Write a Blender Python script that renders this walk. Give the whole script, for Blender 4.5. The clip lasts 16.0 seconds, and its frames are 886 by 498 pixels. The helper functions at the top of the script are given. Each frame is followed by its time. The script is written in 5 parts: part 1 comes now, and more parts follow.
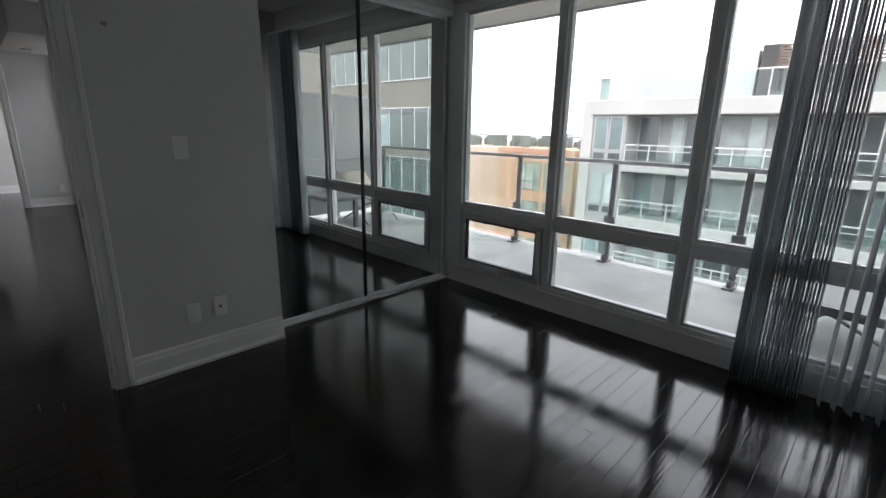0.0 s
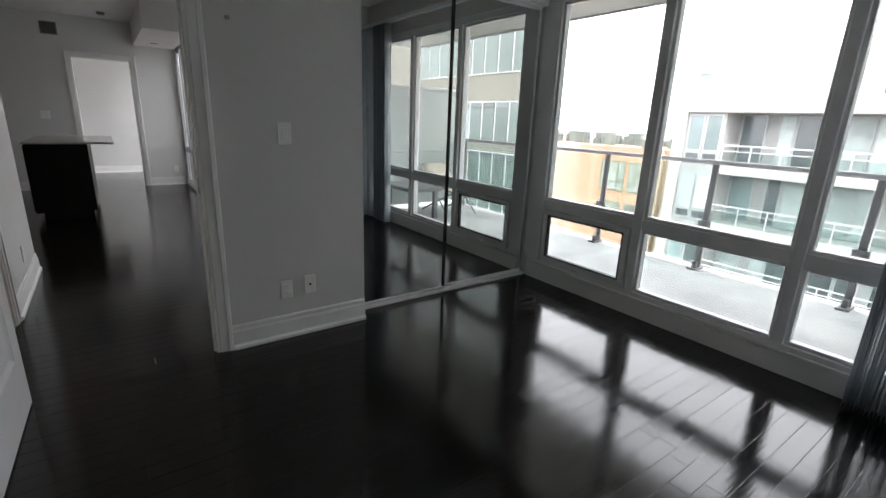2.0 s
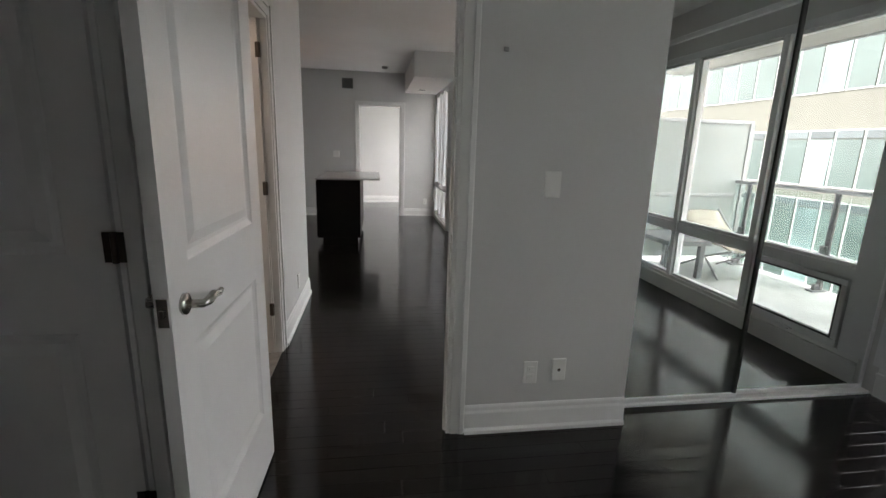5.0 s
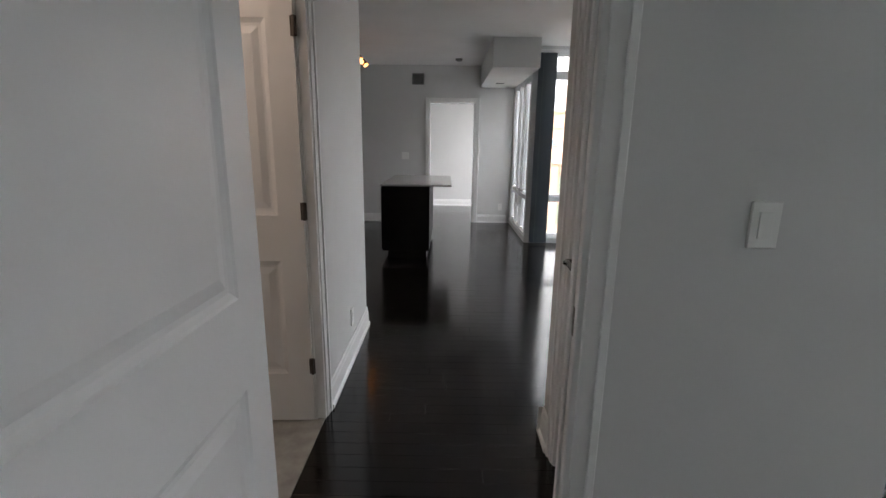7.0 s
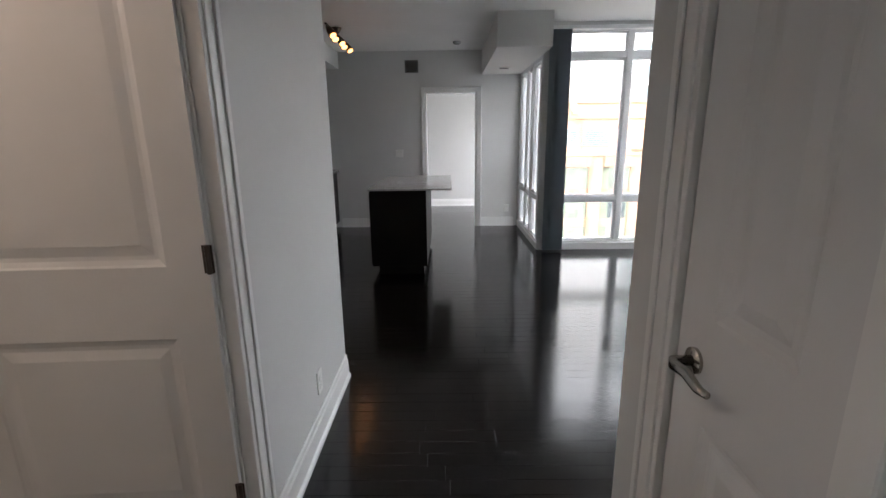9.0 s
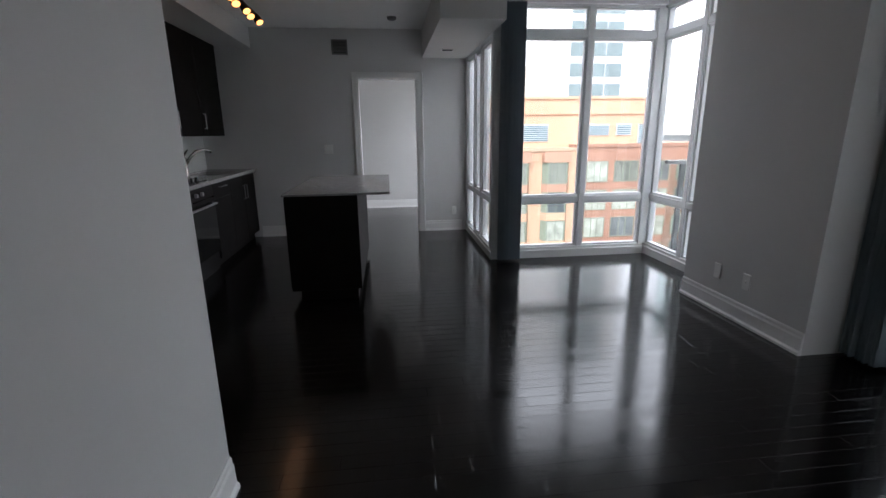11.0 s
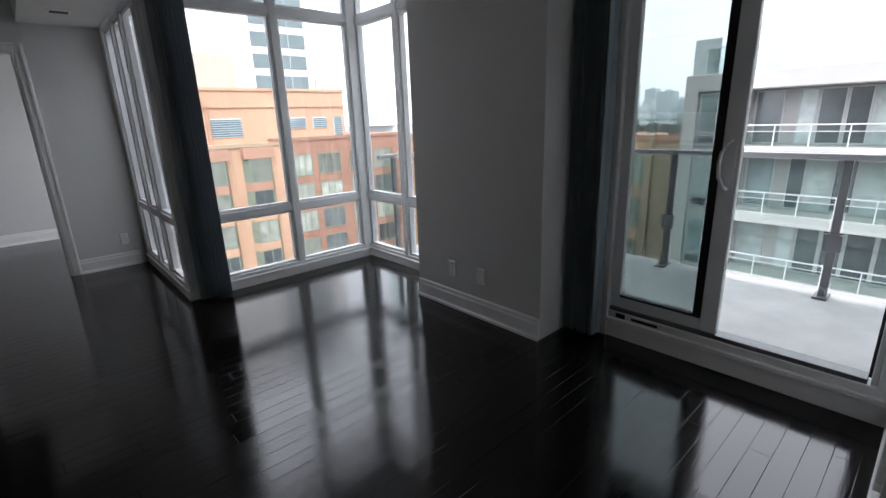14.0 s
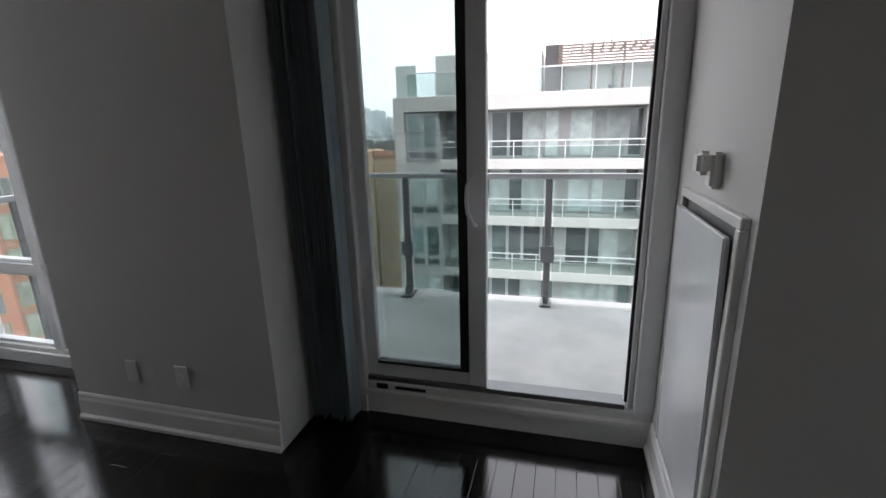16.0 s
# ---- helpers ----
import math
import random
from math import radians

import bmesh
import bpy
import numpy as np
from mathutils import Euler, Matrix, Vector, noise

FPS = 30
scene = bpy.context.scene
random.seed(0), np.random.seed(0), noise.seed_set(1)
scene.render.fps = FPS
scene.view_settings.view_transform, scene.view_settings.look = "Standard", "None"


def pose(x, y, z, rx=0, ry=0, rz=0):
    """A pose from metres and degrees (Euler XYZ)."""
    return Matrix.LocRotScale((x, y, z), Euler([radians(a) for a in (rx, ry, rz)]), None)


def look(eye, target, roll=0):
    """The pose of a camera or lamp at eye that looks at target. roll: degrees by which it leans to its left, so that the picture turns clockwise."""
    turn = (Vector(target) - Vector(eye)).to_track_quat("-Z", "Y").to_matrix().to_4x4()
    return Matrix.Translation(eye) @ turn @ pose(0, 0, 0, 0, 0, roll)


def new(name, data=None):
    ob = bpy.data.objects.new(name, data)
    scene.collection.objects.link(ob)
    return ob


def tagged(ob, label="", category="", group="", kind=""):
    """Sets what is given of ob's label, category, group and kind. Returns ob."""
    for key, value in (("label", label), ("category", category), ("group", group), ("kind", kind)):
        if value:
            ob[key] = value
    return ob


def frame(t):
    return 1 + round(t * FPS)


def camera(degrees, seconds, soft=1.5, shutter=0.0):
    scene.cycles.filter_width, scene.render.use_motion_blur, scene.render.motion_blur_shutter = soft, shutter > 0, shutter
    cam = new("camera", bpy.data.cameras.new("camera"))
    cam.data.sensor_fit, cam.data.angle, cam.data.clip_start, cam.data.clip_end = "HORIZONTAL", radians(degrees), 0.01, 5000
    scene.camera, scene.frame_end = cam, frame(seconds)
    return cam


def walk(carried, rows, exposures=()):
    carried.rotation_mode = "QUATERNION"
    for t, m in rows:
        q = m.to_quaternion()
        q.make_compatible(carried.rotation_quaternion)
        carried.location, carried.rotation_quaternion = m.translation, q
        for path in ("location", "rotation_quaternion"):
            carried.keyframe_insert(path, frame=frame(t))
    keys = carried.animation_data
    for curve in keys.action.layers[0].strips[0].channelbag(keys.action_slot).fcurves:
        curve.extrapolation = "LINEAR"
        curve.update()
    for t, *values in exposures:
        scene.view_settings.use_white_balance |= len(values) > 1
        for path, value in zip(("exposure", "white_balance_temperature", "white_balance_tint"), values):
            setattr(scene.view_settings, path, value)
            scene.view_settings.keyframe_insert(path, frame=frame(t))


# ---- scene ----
cam = camera(88.3, 16.0)
PATH = [
    (0, (-0.433, 2.333, 1.327), (0.946, 3.687, 0.815), 1.0),
    (0.5, (-0.447, 2.301, 1.317), (0.872, 3.71, 0.792), 1.3),
    (1, (-0.449, 2.344, 1.305), (0.822, 3.791, 0.768), 1.8),
    (1.5, (-0.443, 2.369, 1.299), (0.767, 3.867, 0.759), 2.0),
    (2, (-0.48, 2.37, 1.31), (0.659, 3.922, 0.767), 2.2),
    (2.5, (-0.499, 2.405, 1.322), (0.56, 4.014, 0.785), 2.2),
    (3, (-0.503, 2.444, 1.331), (0.466, 4.112, 0.804), 2.3),
    (3.5, (-0.506, 2.553, 1.338), (0.365, 4.28, 0.827), 2.4),
    (4, (-0.494, 2.713, 1.354), (0.238, 4.511, 0.871), 2.3),
    (4.5, (-0.478, 2.883, 1.356), (0.062, 4.754, 0.904), 2.2),
    (5, (-0.452, 3.031, 1.358), (-0.163, 4.961, 0.919), 1.7),
    (5.2, (-0.445, 3.085, 1.369), (-0.258, 5.027, 0.928), 1.3),
    (7.5, (-0.466, 4.074, 1.399), (-0.495, 6.02, 0.936), 0.3),
    (8, (-0.441, 4.267, 1.405), (-0.482, 6.209, 0.931), -0.6),
    (10.5, (-0.467, 5.394, 1.368), (-0.367, 7.333, 0.89), -0.2),
    (11, (-0.409, 5.588, 1.357), (-0.185, 7.513, 0.863), -0.7),
    (11.5, (-0.405, 5.719, 1.37), (0.012, 7.603, 0.846), -0.8),
    (12, (-0.416, 5.849, 1.376), (0.239, 7.658, 0.829), -0.4),
    (12.5, (-0.418, 6.004, 1.375), (0.461, 7.712, 0.818), -0.4),
    (13, (-0.42, 6.12, 1.365), (0.64, 7.723, 0.811), -0.3),
    (13.5, (-0.244, 6.183, 1.379), (0.913, 7.714, 0.816), -1.5),
    (14, (-0.131, 6.306, 1.378), (1.153, 7.738, 0.829), -2.0),
    (14.5, (-0.005, 6.437, 1.393), (1.439, 7.718, 0.873), -2.8),
    (15, (0.098, 6.57, 1.423), (1.751, 7.568, 0.902), -2.5),
    (15.5, (0.258, 6.64, 1.42), (2.07, 7.301, 0.893), -1.8),
    (16, (0.535, 6.684, 1.41), (2.401, 7.183, 0.893), -1.5),
]
walk(cam, [(t, look(*m)) for t, *m in PATH], [(t, stops, k, 13) for t, stops, k in (
    (0.0, 2.32, 6400), (1.0, 2.75, 6450), (2.5, 3.1, 6550), (3.5, 3.3, 6600), (4.5, 3.4, 6750), (5.2, 3.6, 6800), (6.2, 3.5, 6600), (7.5, 3.42, 6450), (8.2, 3.65, 6400), (10.5, 2.72, 6250), (11.0, 2.6, 6100), (11.5, 2.65, 6100), (12.0, 3.0, 6050), (12.5, 2.95, 6050), (13.0, 2.45, 6050), (14.0, 2.15, 6150), (14.5, 1.6, 6250), (15.0, 1.3, 6300), (15.5, 1.55, 6300), (16.0, 2.15, 6350))])

# ---- light ----
world = bpy.data.worlds.new("world")
scene.world = world
world.use_nodes = True
wn, wl = world.node_tree.nodes, world.node_tree.links
sky = wn.new("ShaderNodeTexSky")
sky.sky_type, sky.sun_disc = "NISHITA", False
sky.sun_elevation, sky.sun_rotation = radians(48), radians(215)
sky.air_density, sky.dust_density = 1.0, 4.0
soft_sky = wn.new("ShaderNodeHueSaturation")
soft_sky.inputs["Saturation"].default_value = 0.22
wl.new(sky.outputs[0], soft_sky.inputs["Color"])
# an even cloud layer over the sky
cloud_co, cloud, cloud_ramp, veil = wn.new("ShaderNodeTexCoord"), wn.new("ShaderNodeTexNoise"), wn.new("ShaderNodeMapRange"), wn.new("ShaderNodeMix")
cloud.inputs["Scale"].default_value, cloud.inputs["Detail"].default_value = 3.0, 6
wl.new(cloud_co.outputs["Generated"], cloud.inputs["Vector"])
wl.new(cloud.outputs["Fac"], cloud_ramp.inputs["Value"])
cloud_ramp.inputs["From Min"].default_value, cloud_ramp.inputs["From Max"].default_value = 0.3, 0.7
cloud_ramp.inputs["To Min"].default_value, cloud_ramp.inputs["To Max"].default_value = 0.6, 0.95
veil.data_type = "RGBA"
wl.new(cloud_ramp.outputs[0], veil.inputs["Factor"])
wl.new(soft_sky.outputs[0], veil.inputs[6])
veil.inputs[7].default_value = (6.5, 6.55, 6.75, 1)
wl.new(veil.outputs[2], wn["Background"].inputs["Color"])
wn["Background"].inputs["Strength"].default_value = 0.15

sun_data = bpy.data.lights.new("sun", "SUN")
sun_data.energy, sun_data.angle, sun_data.color = 0.5, radians(12), (1.0, 0.96, 0.9)
sun = new("sun", sun_data)
sun.matrix_world = look((0, 0, 0), (math.sin(radians(35)) * math.cos(radians(48)), math.cos(radians(35)) * math.cos(radians(48)), -math.sin(radians(48))))


# ---- materials ----
def material(name, colour, rough=0.5, metal=0.0, vary=0.12, scale=6.0, bump=0.0, bump_scale=60.0, spec=0.5, per_object=0.0):
    m = bpy.data.materials.new(name)
    m.use_nodes = True
    n, l = m.node_tree.nodes, m.node_tree.links
    b = n["Principled BSDF"]
    b.inputs["Metallic"].default_value = metal
    b.inputs["Specular IOR Level"].default_value = spec
    co = n.new("ShaderNodeTexCoord")
    big = n.new("ShaderNodeTexNoise")
    big.inputs["Scale"].default_value, big.inputs["Detail"].default_value = scale, 5
    l.new(co.outputs["Object"], big.inputs["Vector"])
    ramp = n.new("ShaderNodeMapRange")
    ramp.inputs["From Min"].default_value, ramp.inputs["From Max"].default_value = 0.3, 0.7
    ramp.inputs["To Min"].default_value, ramp.inputs["To Max"].default_value = 1 - vary, 1 + vary
    l.new(big.outputs["Fac"], ramp.inputs["Value"])
    value = ramp.outputs[0]
    if per_object:
        info = n.new("ShaderNodeObjectInfo")
        r2 = n.new("ShaderNodeMapRange")
        r2.inputs["To Min"].default_value, r2.inputs["To Max"].default_value = 1 - per_object, 1 + per_object
        l.new(info.outputs["Random"], r2.inputs["Value"])
        mul = n.new("ShaderNodeMath")
        mul.operation = "MULTIPLY"
        l.new(value, mul.inputs[0])
        l.new(r2.outputs[0], mul.inputs[1])
        value = mul.outputs[0]
    tint = n.new("ShaderNodeVectorMath")
    tint.operation = "SCALE"
    tint.inputs[0].default_value = colour
    l.new(value, tint.inputs["Scale"])
    l.new(tint.outputs[0], b.inputs["Base Color"])
    rr = n.new("ShaderNodeMapRange")
    rr.inputs["To Min"].default_value, rr.inputs["To Max"].default_value = max(0.0, rough - 0.06), rough + 0.06
    l.new(big.outputs["Fac"], rr.inputs["Value"])
    l.new(rr.outputs[0], b.inputs["Roughness"])
    if bump:
        fine = n.new("ShaderNodeTexNoise")
        fine.inputs["Scale"].default_value, fine.inputs["Detail"].default_value = bump_scale, 3
        l.new(co.outputs["Object"], fine.inputs["Vector"])
        bp = n.new("ShaderNodeBump")
        bp.inputs["Strength"].default_value, bp.inputs["Distance"].default_value = bump, 0.01
        l.new(fine.outputs["Fac"], bp.inputs["Height"])
        l.new(bp.outputs[0], b.inputs["Normal"])
    return m


def glass_material(name, colour, gloss=1.0):
    m = bpy.data.materials.new(name)
    m.use_nodes = True
    n, l = m.node_tree.nodes, m.node_tree.links
    n.remove(n["Principled BSDF"])
    clear, shine, mix = n.new("ShaderNodeBsdfTransparent"), n.new("ShaderNodeBsdfGlossy"), n.new("ShaderNodeMixShader")
    lw, power, level = n.new("ShaderNodeLayerWeight"), n.new("ShaderNodeMath"), n.new("ShaderNodeMath")
    clear.inputs[0].default_value = (*colour, 1)
    shine.inputs["Roughness"].default_value = 0.0
    lw.inputs["Blend"].default_value = 0.5
    power.operation, level.operation = "POWER", "MULTIPLY_ADD"
    l.new(lw.outputs["Facing"], power.inputs[0])
    power.inputs[1].default_value = 5.0
    l.new(power.outputs[0], level.inputs[0])
    level.inputs[1].default_value, level.inputs[2].default_value = 0.8 * gloss, 0.035 * gloss
    l.new(level.outputs[0], mix.inputs[0])
    l.new(clear.outputs[0], mix.inputs[1])
    l.new(shine.outputs[0], mix.inputs[2])
    l.new(mix.outputs[0], n["Material Output"].inputs[0])
    return m


def wood_floor_material():
    m = material("espresso_oak", (0.0034, 0.0027, 0.0024), 0.2, 0, 0.3, 5.0, 0, 1, 0.56, 0.55)
    n, l = m.node_tree.nodes, m.node_tree.links
    b = n["Principled BSDF"]
    co, mp, grain, bp = n.new("ShaderNodeTexCoord"), n.new("ShaderNodeMapping"), n.new("ShaderNodeTexNoise"), n.new("ShaderNodeBump")
    mp.inputs["Scale"].default_value = (4, 90, 90)
    grain.inputs["Scale"].default_value, grain.inputs["Detail"].default_value = 1.0, 6
    l.new(co.outputs["Object"], mp.inputs[0])
    l.new(mp.outputs[0], grain.inputs["Vector"])
    l.new(grain.outputs["Fac"], bp.inputs["Height"])
    bp.inputs["Strength"].default_value, bp.inputs["Distance"].default_value = 0.16, 0.002
    l.new(bp.outputs[0], b.inputs["Normal"])
    info = n.new("ShaderNodeObjectInfo")
    r = n.new("ShaderNodeMapRange")
    r.inputs["To Min"].default_value, r.inputs["To Max"].default_value = 0.075, 0.135
    l.new(info.outputs["Random"], r.inputs["Value"])
    add = n.new("ShaderNodeMath")
    add.operation = "MULTIPLY_ADD"
    l.new(grain.outputs["Fac"], add.inputs[0])
    add.inputs[1].default_value = 0.04
    l.new(r.outputs[0], add.inputs[2])
    l.new(add.outputs[0], b.inputs["Roughness"])
    return m


def glow_material(name, colour, power):
    m = bpy.data.materials.new(name)
    m.use_nodes = True
    b = m.node_tree.nodes["Principled BSDF"]
    b.inputs["Base Color"].default_value = (*colour, 1)
    b.inputs["Emission Color"].default_value, b.inputs["Emission Strength"].default_value = (*colour, 1), power
    return m


PAINT = material("wall_paint", (0.67, 0.67, 0.66), 0.62, 0, 0.03, 1.5, 0.08, 240)
CEIL = material("ceiling_paint", (0.84, 0.84, 0.83), 0.8, 0, 0.03, 2, 0.1, 300)
TRIM = material("trim_paint", (0.83, 0.83, 0.82), 0.34, 0, 0.03, 3, 0.03, 90)
DOORP = material("door_paint", (0.74, 0.74, 0.74), 0.38, 0, 0.03, 3, 0.04, 120)
ALU = material("painted_aluminium", (0.8, 0.81, 0.82), 0.32, 0, 0.04, 4, 0.02, 200)
FLOORW = wood_floor_material()
SUBFLOOR = material("subfloor", (0.006, 0.005, 0.005), 0.6, 0, 0.2)
GLASS = glass_material("window_glass", (0.945, 0.955, 0.955))
TINT = glass_material("double_glass", (0.575, 0.615, 0.61))
BGLASS = glass_material("balcony_glass", (0.84, 0.89, 0.88))
FROST = material("frosted_glass", (0.4, 0.435, 0.425), 0.35, 0, 0.05)
MIRROR = material("mirror", (0.73, 0.76, 0.74), 0.0, 1.0, 0.01)
m_in = MIRROR.node_tree.nodes["Principled BSDF"].inputs["Roughness"]
MIRROR.node_tree.links.remove(m_in.links[0])
m_in.default_value = 0.0
CHROME = material("satin_nickel", (0.44, 0.42, 0.39), 0.24, 1.0, 0.06, 30)
STEEL = material("brushed_steel", (0.36, 0.36, 0.36), 0.33, 1.0, 0.06, 20)
BRONZE = material("dark_hinge_metal", (0.09, 0.075, 0.065), 0.38, 0.9, 0.1, 30)
RUBBER = material("black_gasket", (0.012, 0.013, 0.014), 0.55, 0, 0.1)
VANE = material("grey_vinyl_vane", (0.26, 0.305, 0.34), 0.5, 0, 0.06, 4, 0.03, 150)
VANE_L = material("pale_vinyl_vane", (0.42, 0.46, 0.49), 0.45, 0, 0.05, 4)
CABINET = material("espresso_cabinet", (0.005, 0.004, 0.0037), 0.45, 0, 0.25, 7, 0.05, 90, 0.12)
STONE = material("grey_quartz_top", (0.36, 0.35, 0.34), 0.16, 0, 0.15, 60)
BLACKG = material("black_glass", (0.006, 0.006, 0.006), 0.06, 0, 0.1)
PLASTIC = material("white_plastic", (0.84, 0.84, 0.82), 0.35, 0, 0.02)
VENTG = material("grey_vent", (0.2, 0.2, 0.2), 0.5, 0, 0.1)
TILE = material("grey_stone_tile", (0.3, 0.29, 0.27), 0.3, 0, 0.3, 9, 0.05, 60)
SAND = material("sand_render", (0.42, 0.38, 0.315), 0.9, 0, 0.06, 0.5)
CONCRETE = material("balcony_concrete", (0.42, 0.42, 0.412), 0.85, 0, 0.16, 2.2, 0.25, 70)
SOFFIT = material("painted_soffit", (0.56, 0.56, 0.53), 0.8, 0, 0.08, 2)
POST = material("grey_metal_post", (0.17, 0.175, 0.18), 0.45, 0.3, 0.1, 8)
RAILM = material("rail_metal", (0.4, 0.41, 0.42), 0.38, 0.4, 0.06, 8)
BCONC = material("building_concrete", (0.29, 0.29, 0.283), 0.85, 0, 0.12, 0.5, 0.1, 8)
BWHITE = material("pale_stucco", (0.35, 0.345, 0.33), 0.85, 0, 0.06, 0.4)
BGLZ = material("building_glass", (0.14, 0.185, 0.185), 0.12, 0, 0.35, 0.6, 0, 1, 0.6, 0.5)
BGLZ_D = material("dark_building_glass", (0.08, 0.095, 0.1), 0.12, 0, 0.3, 0.6, 0, 1, 0.6, 0.4)
CURTAIN = material("pale_curtain", (0.32, 0.36, 0.352), 0.7, 0, 0.2, 2, 0, 1, 0.4, 0.3)
WFRAME = material("grey_window_frame", (0.3, 0.315, 0.315), 0.5, 0, 0.08)
BFRAME = material("building_frame", (0.52, 0.53, 0.53), 0.5, 0, 0.05)
ORANGE = material("orange_stucco", (0.44, 0.283, 0.188), 0.9, 0, 0.1, 0.35, 0.1, 6)
ORANGE_D = material("terracotta_band", (0.34, 0.2, 0.14), 0.9, 0, 0.1, 0.5)
# shaded copy of the orange stucco, the shade put into a browner colour
ORANGE_SHADE = material("shaded_orange_stucco", (0.27, 0.15, 0.105), 0.9, 0, 0.1, 0.4)
TAN = material("tan_stucco", (0.32, 0.25, 0.175), 0.9, 0, 0.08, 0.4)
LOUVRE = material("teal_louvre", (0.07, 0.14, 0.17), 0.5, 0, 0.1, 2)
HPANE = material("hotel_curtained_glass", (0.23, 0.25, 0.215), 0.4, 0, 0.35, 1.2, 0, 1, 0.3, 0.45)
PENTH = material("white_penthouse_panel", (0.45, 0.445, 0.43), 0.8, 0, 0.05, 0.6)
BEIGE = material("beige_panel", (0.17, 0.162, 0.14), 0.85, 0, 0.06, 0.5)
PALEGLZ = material("pale_teal_glass", (0.09, 0.118, 0.11), 0.2, 0, 0.15, 0.5, 0, 1, 0.5, 0.15)
HFRAME = material("green_grey_frame", (0.17, 0.2, 0.155), 0.5, 0, 0.1, 2)
TOWER_W = material("white_tower_panel", (0.62, 0.62, 0.61), 0.8, 0, 0.03, 0.2)
TOWER_G = material("tower_glass", (0.13, 0.17, 0.175), 0.5, 0, 0.2, 0.2)
# far facades: the haze of distance is mixed into these pale colours
HAZE = material("haze_painted_facade", (0.6, 0.63, 0.63), 0.9, 0, 0.12, 0.05)
HAZE_D = material("haze_painted_blue_facade", (0.47, 0.52, 0.53), 0.9, 0, 0.15, 0.05)
ROOFDARK = material("dark_roof_things", (0.1, 0.12, 0.11), 0.8, 0, 0.3, 0.7)
DARKBOX = material("dark_roof_screen", (0.045, 0.042, 0.042), 0.7, 0, 0.2, 2)
# lit copy of the orange stucco, the stronger light put into its colour
ORANGE_LIT = material("lit_orange_stucco", (0.46, 0.34, 0.26), 0.9, 0, 0.08, 0.4)
FABRIC = material("cream_canvas", (0.5, 0.46, 0.39), 0.9, 0, 0.1, 8, 0.1, 200)
DARKW = material("weathered_brown_wood", (0.13, 0.095, 0.08), 0.8, 0, 0.25, 6)
GROUNDM = material("city_ground", (0.12, 0.12, 0.115), 0.95, 0, 0.3, 0.05)
LAMPGLOW = glow_material("halogen_glow", (1.0, 0.36, 0.09), 0.7)
FERN = material("dark_needles", (0.03, 0.05, 0.035), 0.9, 0, 0.3, 9)


# ---- building helpers ----
PLACE = {}


def box(bm, x0, x1, y0, y1, z0, z1):
    x0, x1 = min(x0, x1), max(x0, x1)
    y0, y1 = min(y0, y1), max(y0, y1)
    z0, z1 = min(z0, z1), max(z0, z1)
    v = [bm.verts.new((x, y, z)) for z in (z0, z1) for x, y in ((x0, y0), (x1, y0), (x1, y1), (x0, y1))]
    for f in ((0, 3, 2, 1), (4, 5, 6, 7), (0, 1, 5, 4), (1, 2, 6, 5), (2, 3, 7, 6), (3, 0, 4, 7)):
        bm.faces.new([v[i] for i in f])
    return bm


def boxes(*rows):
    bm = bmesh.new()
    for r in rows:
        box(bm, *r)
    return bm


def soft(bm, width=0.003, segments=1):
    bmesh.ops.bevel(bm, geom=list(bm.edges), offset=width, segments=segments, affect="EDGES", clamp_overlap=True)
    return bm


def sbox(x0, x1, y0, y1, z0, z1, width=0.003, segments=1):
    return soft(boxes((x0, x1, y0, y1, z0, z1)), width, segments)


def tube(bm, path, radius, sides=10, cap=True):
    """A round bar along a list of points."""
    pts = [Vector(p) for p in path]
    rings = []
    for i, p in enumerate(pts):
        d = (pts[min(i + 1, len(pts) - 1)] - pts[max(i - 1, 0)]).normalized()
        a = d.cross(Vector((0, 0, 1)) if abs(d.z) < 0.9 else Vector((1, 0, 0))).normalized()
        b = d.cross(a)
        r = radius[i] if isinstance(radius, (list, tuple)) else radius
        rings.append([bm.verts.new(p + (a * math.cos(k * math.tau / sides) + b * math.sin(k * math.tau / sides)) * r) for k in range(sides)])
    for r0, r1 in zip(rings, rings[1:]):
        for k in range(sides):
            bm.faces.new((r0[k], r0[(k + 1) % sides], r1[(k + 1) % sides], r1[k]))
    if cap:
        bm.faces.new(rings[0][::-1])
        bm.faces.new(rings[-1])
    bmesh.ops.recalc_face_normals(bm, faces=bm.faces[:])
    return bm


def extrude(profile, axis, a, b, place):
    """A moulding: a profile of (out, z) points run from a to b along axis, place(out, along, z) giving the point."""
    bm = bmesh.new()
    r0 = [bm.verts.new(place(o, a, z)) for o, z in profile]
    r1 = [bm.verts.new(place(o, b, z)) for o, z in profile]
    k = len(profile)
    for i in range(k):
        bm.faces.new((r0[i], r0[(i + 1) % k], r1[(i + 1) % k], r1[i]))
    bm.faces.new(r0[::-1])
    bm.faces.new(r1)
    bmesh.ops.recalc_face_normals(bm, faces=bm.faces[:])
    return bm


def to_mesh(name, bm, mat, offset=(0, 0, 0), smooth=False):
    bmesh.ops.translate(bm, verts=bm.verts[:], vec=-Vector(offset))
    me = bpy.data.meshes.new(name)
    bm.to_mesh(me)
    bm.free()
    me.materials.append(mat)
    if smooth:
        for p in me.polygons:
            p.use_smooth = True
    return me


def structure(name, bm, mat, label="", category=""):
    return tagged(new(name, to_mesh(name, bm, mat)), label, category, kind="structure")


def thing(name, at, label, category, group="", lift=0.0):
    ob = new(name)
    ob.location = at
    ob.empty_display_size = 0.05
    PLACE[ob] = Vector(at) - Vector((0, 0, lift))
    return tagged(ob, label, category, group)


